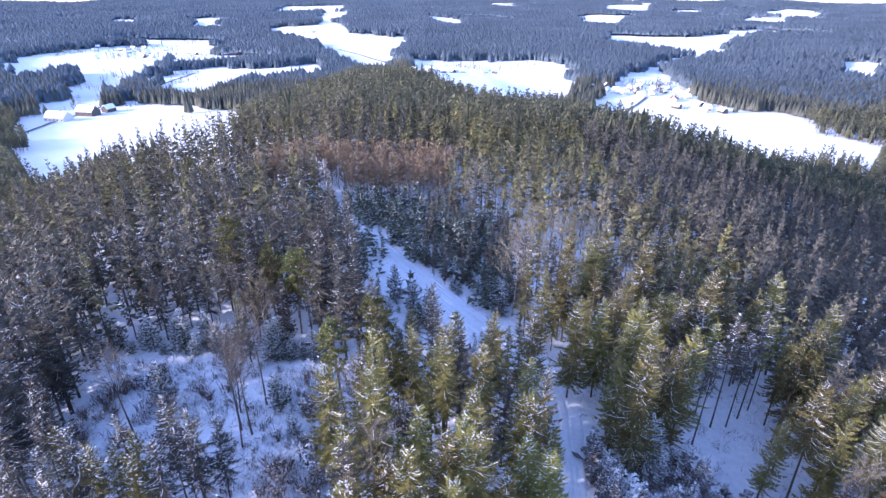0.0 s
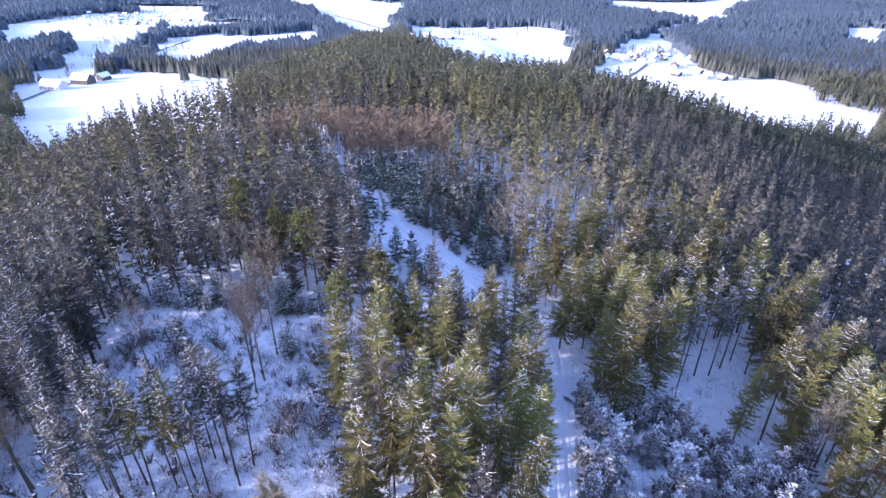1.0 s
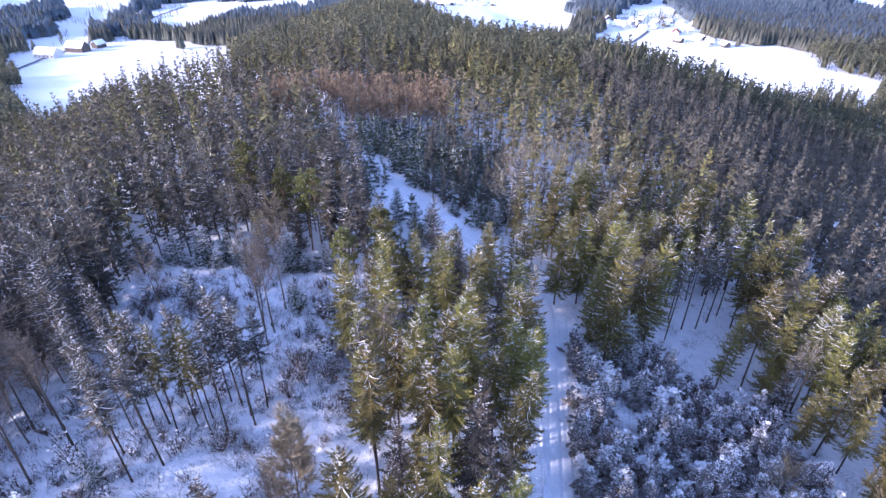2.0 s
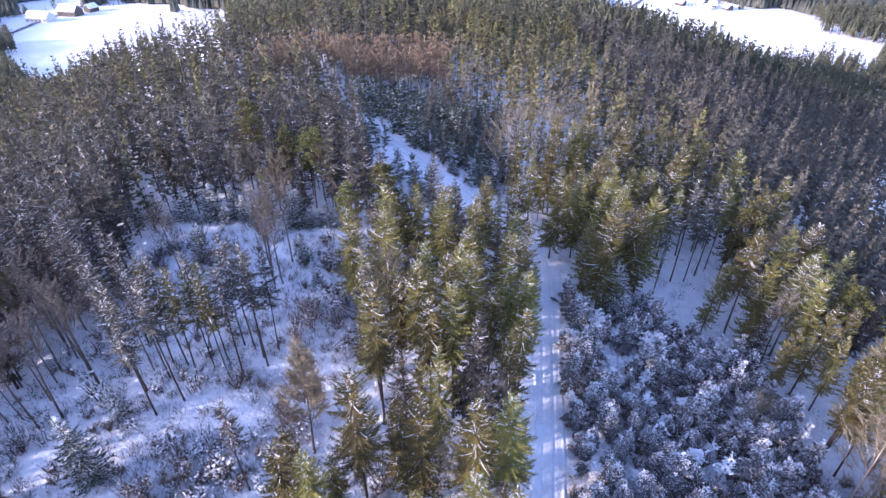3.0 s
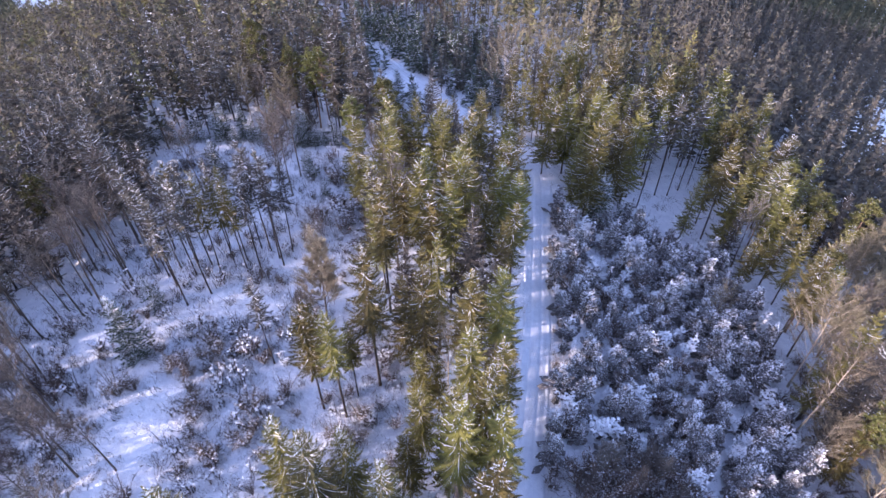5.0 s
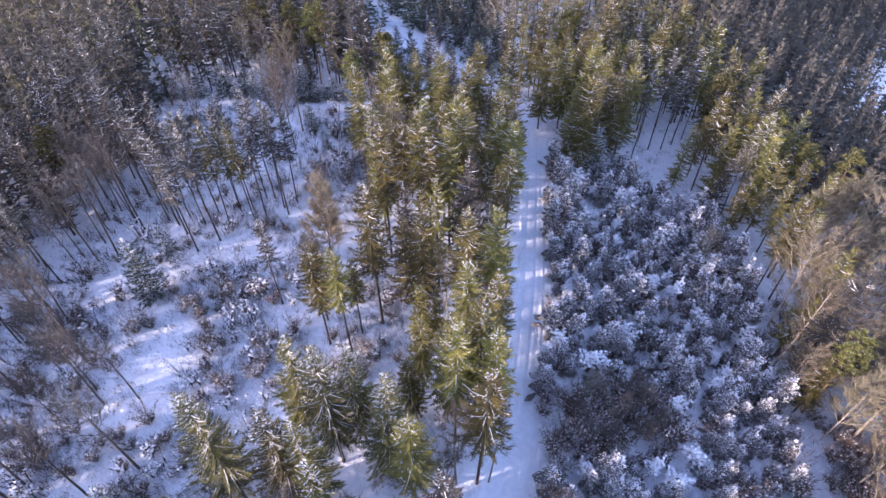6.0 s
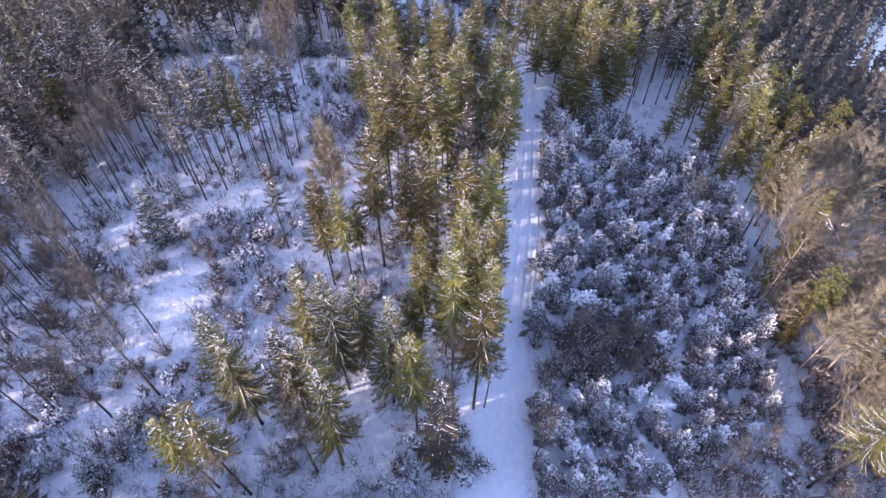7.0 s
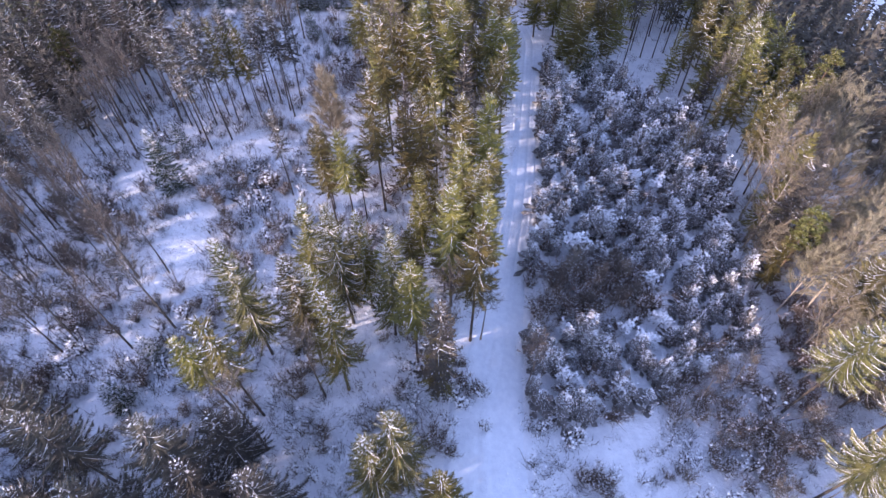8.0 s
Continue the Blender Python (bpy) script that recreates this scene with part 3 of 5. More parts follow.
THICK = [kind_of("twiggy_bush", "dense grey-brown leafless bush flecked with snow", "bush", "twiggy bushes", [("bare_wood", w, DARK_TWIGS, ""), ("twig_mass", t, BROWN_TWIGS, ""), ("snow_cover", l, LOAD, "white flecks of snow")])
         for w, t, l in (bush_shape(130, 3.8), bush_shape(131, 3.0), bush_shape(132, 4.6))]
LOW = [kind_of("low_bush", "low twiggy bush with scattered snow", "bush", "low bushes in the clearing",
               [("bare_wood", w, DARK_TWIGS, ""), ("snow_cover", l, LOAD, "white snow on the twigs")])
       for w, l in (frosted_shape(120, 2.2, 9, 6, 1, 0.13), frosted_shape(121, 1.6, 9, 5, 1, 0.11))]

# ---- planting ----
pick = random.Random(7)
TAKEN = []


def free(x, y, gap):
    return all((x - a) ** 2 + (y - b) ** 2 > gap * gap for a, b in TAKEN)


def row(kinds, spots, lo=0.9, hi=1.08, tilt=1.5):
    for x, y in spots:
        plant(pick.choice(kinds), x, y, pick.uniform(0, 360), pick.uniform(lo, hi), pick.gauss(0, tilt))
        TAKEN.append((x, y))


# the stand between track and clearing
row(HIGH, [(-9.0, 42.3), (-5.0, 37.2), (-2.4, 35.6), (1.2, 38.5), (4.4, 36.7), (6.8, 36.1), (2.7, 40.4), (-7.0, 46.2), (-11.7, 46.0), (-7.3, 31.6), (-1.0, 32.1), (1.9, 32.7),
           (9.3, 40.0), (11.6, 38.0), (9.6, 32.5), (-1.8, 44.4), (4.6, 44.0), (8.8, 46.0), (11.0, 44.5), (1.0, 53.0), (6.0, 52.0), (12.2, 55.0), (8.0, 59.0), (1.5, 58.0), (13.5, 62.0)], 1.0, 1.12)
row(HIGH, [(3.6, 16.8), (6.9, 18.3), (3.0, 11.4), (6.8, 10.0), (3.8, 4.0), (5.4, 1.7), (1.2, 1.4), (3.5, -3.7)], 0.98, 1.08)
row(FULL, [(-2.6, 8.3), (-3.8, 4.1)], 0.6, 0.75)
row(HIGH, [(5.4, 8.0), (3.6, 3.6), (-3.4, -6.8)], 0.9, 1.05)
for k, x, y, size in ((1, -8.2, 18.8, 1.1), (0, -15.2, 15.3, 0.93), (2, -16.0, 19.4, 0.8), (2, -10.9, 16.9, 0.75), (3, -12.2, 14.1, 0.9)):
    row([HIGH[k]], [(x, y)], size, size)
row(SLIM, [(-22.8, 22.3)], 0.85, 0.9)
# slender trees of the clearing
row(SLIM, [(-37.7, 32.8), (-34.8, 35.1), (-38.2, 39.1), (-34.3, 39.2), (-30.3, 39.8), (-28.4, 40.4), (-26.0, 43.1), (-24.0, 44.4), (-38.8, 42.0), (-45.8, 43.0), (-43.8, 45.6), (-34.1, 44.6), (-27.7, 44.8), (-31.0, 42.4), (-40.5, 36.8), (-36.5, 41.5), (-32.5, 41.0), (-29.4, 45.5), (-25.0, 41.5), (-42.5, 39.0)], 0.95, 1.1)
row(ALDER, [(-50.5, 47.6), (-50.6, 41.1), (-50.9, 33.6), (-53.2, 32.1), (-44.7, 40.5), (-27.3, 57.7), (-26.7, 60.1), (-29.6, 64.4), (-26.2, 66.3), (-28.5, 61.0), (-38.1, 7.4), (-42.2, 6.8), (-39.6, -4.3), (-53.2, 8.5), (-48.4, 14.5),
            (-20.6, -17.4), (-14.7, -11.1), (-57.0, 17.0), (-60.0, 24.0), (-55.0, 1.0), (-47.0, -3.0), (-35.0, -1.5), (4.9, -3.5), (1.1, -3.8)])
row(ALDER, [(-51.4, 42.1), (-54.6, 44.6), (-58.9, 48.7), (-48.5, 39.0), (-55.3, 40.1)], 0.85, 1.0)
# dark spruces and young growth at the clearing's edge
row(SHADY, [(-51.3, 48.7), (-55.6, 53.7), (-63.0, 52.4), (-52.2, 50.3), (-49.8, 53.2), (-59.8, 56.1), (-71.7, 64.8), (-65.3, 62.3), (-58.6, 58.8)], 0.9, 1.1)
row(YOUNG, [(-67.1, 86.4), (-64.1, 84.4), (-61.0, 82.2), (-59.9, 84.6), (-57.0, 82.6), (-54.3, 80.9), (-53.2, 83.2), (-50.5, 81.5), (-47.8, 79.5), (-46.7, 82.0), (-43.9, 79.9), (-41.5, 78.2), (-40.3, 80.7), (-38.0, 79.3), (-35.8, 78.2), (-28.2, 77.6), (-26.4, 77.7), (-24.6, 77.8), (-22.8, 77.8), (-21.0, 77.8), (-19.2, 77.9)], 0.8, 1.4)
# lower slope
row(REACH, [(-21.9, -5.4), (-11.9, -10.4), (-4.6, -22.2)], 0.95, 1.05)
row(REACH, [(-15.6, 1.3), (-11.9, -1.0), (-9.4, 1.4), (-6.3, -2.8), (-13.3, -5.8), (-15.6, -6.4)], 0.92, 1.05)
row(REACH + FULL, [(-7.5, -22.8), (-1.1, -24.9)], 0.85, 1.0)
row(DUSKY, [(-25.6, -22.2), (-21.2, -20.3), (-22.6, -25.0), (-17.0, -25.6), (-30.0, -25.4), (-36.5, -20.5), (-35.0, -26.0), (-41.5, -17.5)], 0.85, 1.0)
plant(SLIM[1], -21.7, -13.4, 20, 1.3, 2)
plant(HIGH[2], -25.3, -12.6, 140, 0.9, -2)
row(PINE, [(60.2, 27.8), (-29.6, 86.9), (-24.8, 85.3), (-22.0, 83.0), (-13.1, 62.3), (-7.8, 65.0), (68.3, 50.4), (70.9, 44.5)])
plant(SNOWY[0], -41.3, 23.4, 40, 1.0)
plant(YOUNG[0], -42.2, 32.4, 10, 1.15)
row(YOUNG, [ (-24.1, 66.1), (-20.1, 64.8), (-16.3, 64.9), (-42.5, 67.1), (-20.5, 60.4), (-36, -6), (-38, -12)], 0.8, 1.1)
# right of the track
row(HIGH, [(50.4, 53.4)])
row(YOUNG, [(30.5, 56.5), (35.5, 57.5), (24.5, 56.0)], 1.3, 1.6)
row(BROAD, [(57.5, 50.0), (64.2, 60.0), (44.2, -12.8), (43.5, -23.5), (54.0, -2.0), (50.0, -18.0)], 0.95, 1.02)
# added out of view on the right, to keep sky light off the snow
row(DUSKY, [(53.0, -12.0), (58.0, -19.0), (50.0, -29.0), (60.0, -6.0), (57.0, -28.0), (65.0, -14.0)], 0.9, 1.1)
row(SLIM, [(41.2, 63.8), (46.4, 68.3), (49.4, 68.8), (52.6, 71.1), (44.8, 70.8), (42.9, 73.4), (55.8, 73.5)], 1.0, 1.15)
row(FULL, [(27.6, 56.0), (33.5, 59.5), (32.0, 64.5), (37.3, 63.5), (27.0, 72.6), (22.6, 72.0), (30.5, 70.0), (38.7, 87.5), (34.5, 98.2), (48.5, 102.8), (62.0, 83.0), (47.0, 79.2), (58.9, 93.7), (30.8, 68.0), (70.0, 78.7)], 1.0, 1.12)
plant(SNAG, -75.0, 152.0, 30, 1.0, 2.0)
row(GLOOM, [(-16.5, 97.0), (-22.5, 101.0), (-24.5, 107.0)], 1.0, 1.1)
row(YOUNG, [(-13, 92), (-9, 89), (-4, 93), (-8, 98), (-1, 89)], 1.0, 1.25)
row(HIGH, [(38.0, 78.0), (42.0, 81.0), (36.0, 74.0), (46.0, 75.5), (43.0, 76.0), (51.0, 77.5), (33.0, 79.0), (39.5, 75.5), (50.0, 84.0), (52.3, 28.2), (54.7, 27.3)], 0.85, 1.0)
row(ALDER, [(10.4, -9.8)], 0.72, 0.75)
row(TAN, [(-16.0, 27.3)], 1.2, 1.2)
row(BIRCH, [(55.0, 22.8), (50.5, 3.0), (56.0, 6.5), (53.0, 12.5), (59.5, -3.0), (46.9, 9.0), (51.0, -3.5), (48.7, -8.4), (58, 12), (55, 18), (62, 20), (66, 27), (60, 34), (70, 34), (74, 42), (64, 12), (70, 18), (60, 4), (66, 5), (76, 27)])
row(BIRCH, [(43.5, 32.0)], 0.5, 0.55)

CLEARING = [(-35, 76), (-11, 73), (-10, 60), (-12, 48), (-9, 33), (-5, 18), (-2, 4), (-1, -29), (-30, -29), (-50, -22), (-62, -10), (-60, 12), (-58, 30), (-57, 47), (-55, 60), (-54, 77)]
THICKET = [(19, 45), (21.5, 58), (36, 58), (48, 50), (54, 36), (52, 27), (48, 14), (44, -3), (34, -10), (26, -12.5), (18, -15), (10.2, -12.5), (11, 0), (12.4, 6), (15.5, 20)]
# next three: strips thinned or kept low so the camera sees the path
SIGHT_GAP = [(-26, 146), (-18, 134), (-9.5, 120), (-6, 113), (-1, 107), (2.5, 99), (6.5, 91), (3, 84), (0, 90), (-3, 96.5), (-8, 102), (-11, 110), (-18.5, 121), (-25, 131)]
SIGHT_LOW = [(-26.5, 147), (-17.5, 136), (-8, 122), (-5, 114), (0, 108), (3, 100), (5, 92), (3, 66), (0, 66), (-2.5, 76), (-7, 81), (-9, 87), (-14.5, 95), (-20, 103.5), (-22.8, 116)]
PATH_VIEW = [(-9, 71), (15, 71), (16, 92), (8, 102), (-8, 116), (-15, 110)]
BROWN_RIGHT = [(50, -6), (52, 24), (60, 30), (67, 46), (76, 48), (80, 28), (72, -10)]
OPEN_RIGHT = [(9, -5), (40, -5), (52, 2), (62, 6), (66, -40), (9, -60)]
GLADE = [(36, 56), (38, 66), (45, 74), (56, 70), (50, 56)]
ALDER_WOOD = [(-57, 46), (-62, 34), (-82, 26), (-86, -25), (-60, -14), (-57, 20)]
BROWN = [(-56, 160), (-34, 150), (-28, 148), (4, 152), (8, 178), (-34, 180), (-58, 176)]
FROST_GLADE = [(-84, 170), (-60, 205), (-46, 190), (-64, 160)]


def scattered(spacing, x0, x1, y0, y1, seed):
    rng = np.random.RandomState(seed)
    gx, gy = np.meshgrid(np.arange(x0, x1, spacing), np.arange(y0, y1, spacing))
    gx = gx + 0.5 * spacing * (np.arange(gx.shape[0]) % 2)[:, None]
    return gx.ravel() + rng.uniform(-0.55, 0.55, gx.size) * spacing, gy.ravel() + rng.uniform(-0.55, 0.55, gx.size) * spacing


# the snow-laden thicket
fx, fy = scattered(2.25, 10, 60, -16, 64, 1)
ok = inside(fx, fy, THICKET) & (road_far(fx, fy) > 0.7) & ~((np.hypot((fx - 21) / 1.9, fy - 3.5) < 5.0)) & ~((np.hypot((fx - 31) / 2.0, fy - 45.5) < 2.3)) & ~((np.hypot(fx - 34.3 - 0.2 * (fy - 22), (fy - 22) / 3.5) < 1.9))
for x, y in zip(fx[ok], fy[ok]):
    if free(x, y, 1.4):
        plant(pick.choice(LADEN if pick.random() < 0.82 else FROST), x, y, pick.uniform(0, 360), pick.uniform(0.45, 0.85) if x > 31 and y < 6 else pick.uniform(0.5, 1.12), pick.gauss(0, 5))
# brown bush clumps in the clearing and at its edges
BRUSH_SPOTS = []
for _ in range(46):
    turn, out = pick.uniform(0, 6.28), math.sqrt(pick.random())
    BRUSH_SPOTS.append((21 + 9.5 * out * math.cos(turn), 3.5 + 5.2 * out * math.sin(turn), pick.uniform(0, 6.28), pick.uniform(0.7, 1.15)))
for _ in range(150):
    BRUSH_SPOTS.append((pick.uniform(46, 68), pick.uniform(-12, 26), pick.uniform(0, 6.28), pick.uniform(0.5, 1.1)))
for x, y, n, r in ((-31, 22, 12, 4.0), (-27, 25, 5, 2.5), (-46, 0, 9, 4.0), (-52, 4, 6, 3.5), (-18, 52, 8, 3.5), (-22, 48, 4, 2.5), (-10, 12.5, 5, 2.5), (-35, -5, 6, 4), (-29, 9, 5, 2.0), (-24, 12, 4, 2.0), (-26, -9, 5, 3.5), (-47, -11, 6, 4),
                   (-14, -16, 4, 3), (-40, 2, 5, 3), (-33, 1, 5, 3), (-42, -14, 6, 4), (-30, -13, 6, 4), (-19, -10, 5, 3), (-8, -4, 4, 3), (-55, 10, 7, 4), (-57, -4, 6, 4), (-22, 16, 5, 3), (-41, 17, 4, 2.5), (-8, -15, 4, 3), (-1.5, -17.5, 5, 1.5), (-7, 24, 5, 2.5), (0.5, -10, 5, 2.0), (-52, 18, 5, 3.5), (-45, 70, 5, 4), (-36, 71, 4, 4), (-50, 62, 5, 4), (38, -14, 9, 4.5), (43, -4, 10, 4), (47, -13, 9, 4), (40, -18, 7, 3), (52, -8, 8, 4), (46, -19, 10, 3.5), (36, -8, 6, 2.5), (45, -10, 6, 3.5), (33, -26, 7, 4), (39, -22, 5, 2.5), (42, -17, 5, 2.5), (36, -16, 4, 1.8), (17, -23, 7, 2.2), (27, -20.5, 3, 1.5), (31, -12.5, 12, 3.0), (33, -20, 8, 2.0), (12.5, -6, 5, 1.6), (13, -1, 5, 1.4), (18, 3, 10, 3.2), (23, 4.5, 14, 3.6), (28, 4, 9, 3.0), (1.2, 5, 5, 1.2), (0.6, -1, 5, 1.2), (0.2, -6.5, 4, 1.2),
                   (-49.5, -12, 5, 2.5), (-49.5, -16.5, 5, 2.5), (-42.6, -20, 5, 2.5), (-47.2, 1, 5, 2.0), (-51, -8, 4, 2.5), (-22, -17.7, 4, 1.5), (16, -21.5, 4, 1.4), (38.4, -16.6, 4, 1.6), (45, -10.4, 4, 2.0), (34, -12, 4, 2.0), (21, 8.3, 3, 2.0), (25.2, 6.6, 3, 2.0), (27.7, 2.8, 3, 2.0),
                   (-32.8, 24, 4, 2.0), (-34, 20, 4, 2.0), (-27, 38.5, 4, 1.8), (-14, 56.5, 4, 2.0), (-60, 22, 4, 2.5), (-53, 18.5, 5, 2.5), (-66, 19, 5, 2.5),
                   (34.5, 24, 4, 1.2), (33.8, 19, 4, 1.2), (35.5, 28, 3, 1.2), (21.8, 38.5, 3, 1.0),
                   (42, 33, 4, 3), (17.5, 22, 4, 1.2), (15.2, 12, 4, 1.0), (47, 45, 5, 3)):
    for _ in range(n):
        if x < -44:
            BRUSH_SPOTS.append((x + pick.gauss(0, r * 0.6), y + pick.gauss(0, r * 0.6), pick.uniform(0, 6.28), pick.uniform(0.55, 1.0)))
        else:
            plant(pick.choice(THICK), x + pick.gauss(0, r * 0.6), y + pick.gauss(0, r * 0.6), pick.uniform(0, 360), pick.uniform(0.5, 0.95))
ux, uy = scattered(4.2, -80, 48, -28, 76, 61)
ok = (inside(ux, uy, CLEARING) | inside(ux, uy, ALDER_WOOD) | inside(ux, uy, THICKET)) & (road_far(ux, uy) > 1.6) & (waves(ux, uy, 30, 62) + 0.6 * waves(ux, uy, 11, 63) > np.where(ux > 10, -0.3, 0.1))
for x, y in zip(ux[ok], uy[ok]):
    BRUSH_SPOTS.append((x, y, pick.uniform(0, 6.28), pick.uniform(0.75, 1.2) if x > 10 else pick.uniform(0.35, 0.85)))
# the brown birch slope
fx, fy = scattered(4.4, 48, 112, -12, 68, 12)
ok = inside(fx, fy, BROWN_RIGHT)
for x, y in zip(fx[ok], fy[ok]):
    if free(x, y, 2.0):
        q = pick.random()
        plant(pick.choice(BIRCH if q < 0.62 else ALDER if q < 0.85 else FULL if x > 80 else BIRCH), x, y, pick.uniform(0, 360), pick.uniform(0.7, 1.05), pick.gauss(0, 4))
fx, fy = scattered(4.8, -88, -42, -24, 60, 13)
ok = (fx > -60) & (fy > -8) & (np.random.RandomState(5).rand(fx.size) < 0.36) | inside(fx, fy, ALDER_WOOD)
for x, y in zip(fx[ok], fy[ok]):
    if free(x, y, 2.0):
        plant(pick.choice(ALDER if pick.random() < 0.86 else SLIM), x, y, pick.uniform(0, 360), pick.uniform(0.75, 1.05), pick.gauss(0, 3))
for x, y in ((-31, 24), (-28, 21), (-33, 27), (-26, 25), (-29, 17), (-24, 46), (-20, 50), (-17, 54), (-9, 13), (-12, 11), (-5, 22), (-7, 27), (0, -8), (1.5, -12), (0.6, -15), (-34, 64), (-38, 60),
             (-37.3, -6.2), (-46, 6.4), (-18, -17), (-17, -20.3), (-15, -20.3), (-3.8, -8.7), (-0.6, -14.2), (-1.3, -11.3), (28, -19.5), (36.3, -20), (38.5, -16.2), (11.8, -15.6), (-26, 24), (-35, -7), (-10.4, -10.5), (25, -13.2), (29.6, -10.8),
             (-44, 13), (-47, 8), (-33, -2), (-30, -6), (-48, -6), (-44, -9), (15, -17), (19, -21), (24, -25), (33, -20), (28, -14.5), (17.5, -12.5)):
    plant(pick.choice(LOW), x, y, pick.uniform(0, 360), pick.uniform(0.8, 1.5))
    for _ in range(3):
        plant(pick.choice(LOW), x + pick.gauss(0, 2), y + pick.gauss(0, 2), pick.uniform(0, 360), pick.uniform(0.6, 1.2))
for x, y in ((-50, 12), (-53, 16), (-47, 5), (-44, 9), (-57, 8), (-49, -4), (22, 4), (19, 6), (24, 7), (27, 3), (20, 1), (24, 1.5), (26, 6), (16.5, 4), (-48, -12), (-52, -9), (-20, 30), (-18, 27)):
    plant(pick.choice(RED), x, y, pick.uniform(0, 360), pick.uniform(0.5, 0.7) if x > -40 else pick.uniform(0.85, 1.1))

# twiggy undergrowth of the clearing and the lower slope
ux, uy = scattered(3.9, -75, 45, -30, 78, 21)
ok = (inside(ux, uy, CLEARING) | inside(ux, uy, OPEN_RIGHT)) & (road_far(ux, uy) > 1.0) & (waves(ux, uy, 22, 31) + 0.5 * waves(ux, uy, 8, 32) > -0.15) & ~((ux > 10) & (uy > -22) & (ux < 30))
LOW_SPOTS = [(x, y, pick.uniform(0, 6.28), pick.uniform(0.6, 1.7)) for x, y in zip(ux[ok], uy[ok])]
for x, y in ((44, -14), (40, -18), (48, -12), (36, -25), (44, -24), (50, -20), (33, -12), (38, -10)):
    plant(pick.choice(ALDER), x, y, pick.uniform(0, 360), pick.uniform(0.4, 0.65), pick.gauss(0, 6))

# stalks, seedlings and dead grass that pierce the snow
def stalk_tuft(seed):
    rng = random.Random(seed)
    g = Geo()
    for _ in range(9):
        a, l = rng.uniform(0, 6.28), rng.uniform(0.25, 0.75)
        x, y = rng.gauss(0, 0.25), rng.gauss(0, 0.25)
        o = 0.015
        g.tri((x - o, y + o, 0), (x + o, y - o, 0), (x + 0.5 * l * math.cos(a), y + 0.5 * l * math.sin(a), l))
    for _ in range(2):
        g.lump((rng.gauss(0, 0.2), rng.gauss(0, 0.2), rng.uniform(0.1, 0.3)), 0.12, 0.07, rng, 1)
    return g.arrays()


TUFTS = [stalk_tuft(300 + k) for k in range(5)]


def sprig_shape(seed, H, stems, flecks):
    """A knee-high tangle of twigs with flecks of snow."""
    rng = random.Random(seed)
    g = Geo()
    for _ in range(stems):
        a, lean, h = rng.uniform(0, 6.28), rng.uniform(0.1, 0.9), H * rng.uniform(0.5, 1.0)
        x, y = rng.gauss(0, 0.35), rng.gauss(0, 0.35)
        tip = Vector((x + lean * h * math.cos(a), y + lean * h * math.sin(a), h))
        g.tri((x - 0.02, y + 0.02, 0), (x + 0.02, y - 0.02, 0), tuple(tip))
        for _ in range(3):
            f = rng.uniform(0.3, 0.9)
            c = Vector((x, y, 0)).lerp(tip, f)
            e = Vector((rng.gauss(0, 0.3), rng.gauss(0, 0.3), rng.uniform(0.05, 0.4))) * H * 0.7
            g.tri(tuple(c), tuple(c + Vector((0.025, -0.02, 0.0))), tuple(c + e))
    for _ in range(flecks):
        g.lump((rng.gauss(0, 0.5) * H, rng.gauss(0, 0.5) * H, rng.uniform(0.2, 0.9) * H), rng.uniform(0.05, 0.14), 0.06, rng, 1)
    return g.arrays()


SPRIGS = [sprig_shape(320 + k, h, n, f) for k, (h, n, f) in enumerate(((1.1, 14, 9), (1.5, 18, 8), (0.8, 12, 10), (1.9, 16, 14)))]


# the wood round about: single trees near, one mass beyond
def wooded(x, y):
    """True where forest stands on the ridge."""
    shut = inside(x, y, CLEARING) | inside(x, y, THICKET) | inside(x, y, OPEN_RIGHT) | inside(x, y, GLADE) | inside(x, y, BROWN) | inside(x, y, FROST_GLADE) | inside(x, y, BROWN_RIGHT) | inside(x, y, ALDER_WOOD) | (inside(x, y, SIGHT_GAP) & (waves(x, y, 9, 77) < 0.5))
    return ~shut & (road_far(x, y) > np.where(y > 84, 0.7, 1.8))


FIELD_LEFT = [(-201, 257), (-189, 266), (-172, 262), (-133, 233), (-98, 205), (-84, 235), (-100, 320), (-206, 617), (-261, 640), (-362, 703), (-406, 673), (-440, 647), (-425, 553)]
DALE = [(-441, 579), (-436, 634), (-408, 673), (-425, 752), (-440, 829), (-470, 1060), (-600, 1000), (-560, 900), (-506, 800), (-508, 760), (-475, 711), (-465, 614)]
FIELD_MID = [(-352, 735), (-300, 700), (-272, 775), (-270, 816), (-222, 844), (-154, 874), (-208, 1061), (-283, 990), (-390, 1020), (-432, 975), (-440, 876)]
FIELD_TWO = [(-174, 1082), (-40, 615), (-70, 1195), (-48, 1419), (-60, 1549), (-225, 1613), (-321, 2041), (-358, 2610), (-509, 2760), (-357, 1820), (-501, 1835), (-472, 1634), (-275, 1382)]
FIELD_VILLAGE = [(-28, 619), (37, 384), (64, 407), (155, 630), (259, 981), (206, 1067), (-49, 1108)]
FIELD_RIGHT = [(60, 316), (116, 357), (133, 293), (193, 341), (299, 409), (328, 378), (409, 475), (386, 516), (400, 564), (399, 619), (340, 613), (334, 727), (410, 987), (576, 1173), (498, 1181), (320, 911), (254, 827), (216, 722)]
FIELD_EAST = [(651, 892), (686, 845), (802, 998), (739, 1018)]
FIELD_WEST = [(-583, 772), (-570, 900), (-510, 1010), (-445, 1214), (-476, 1425), (-663, 1414), (-762, 1241), (-775, 1042)]
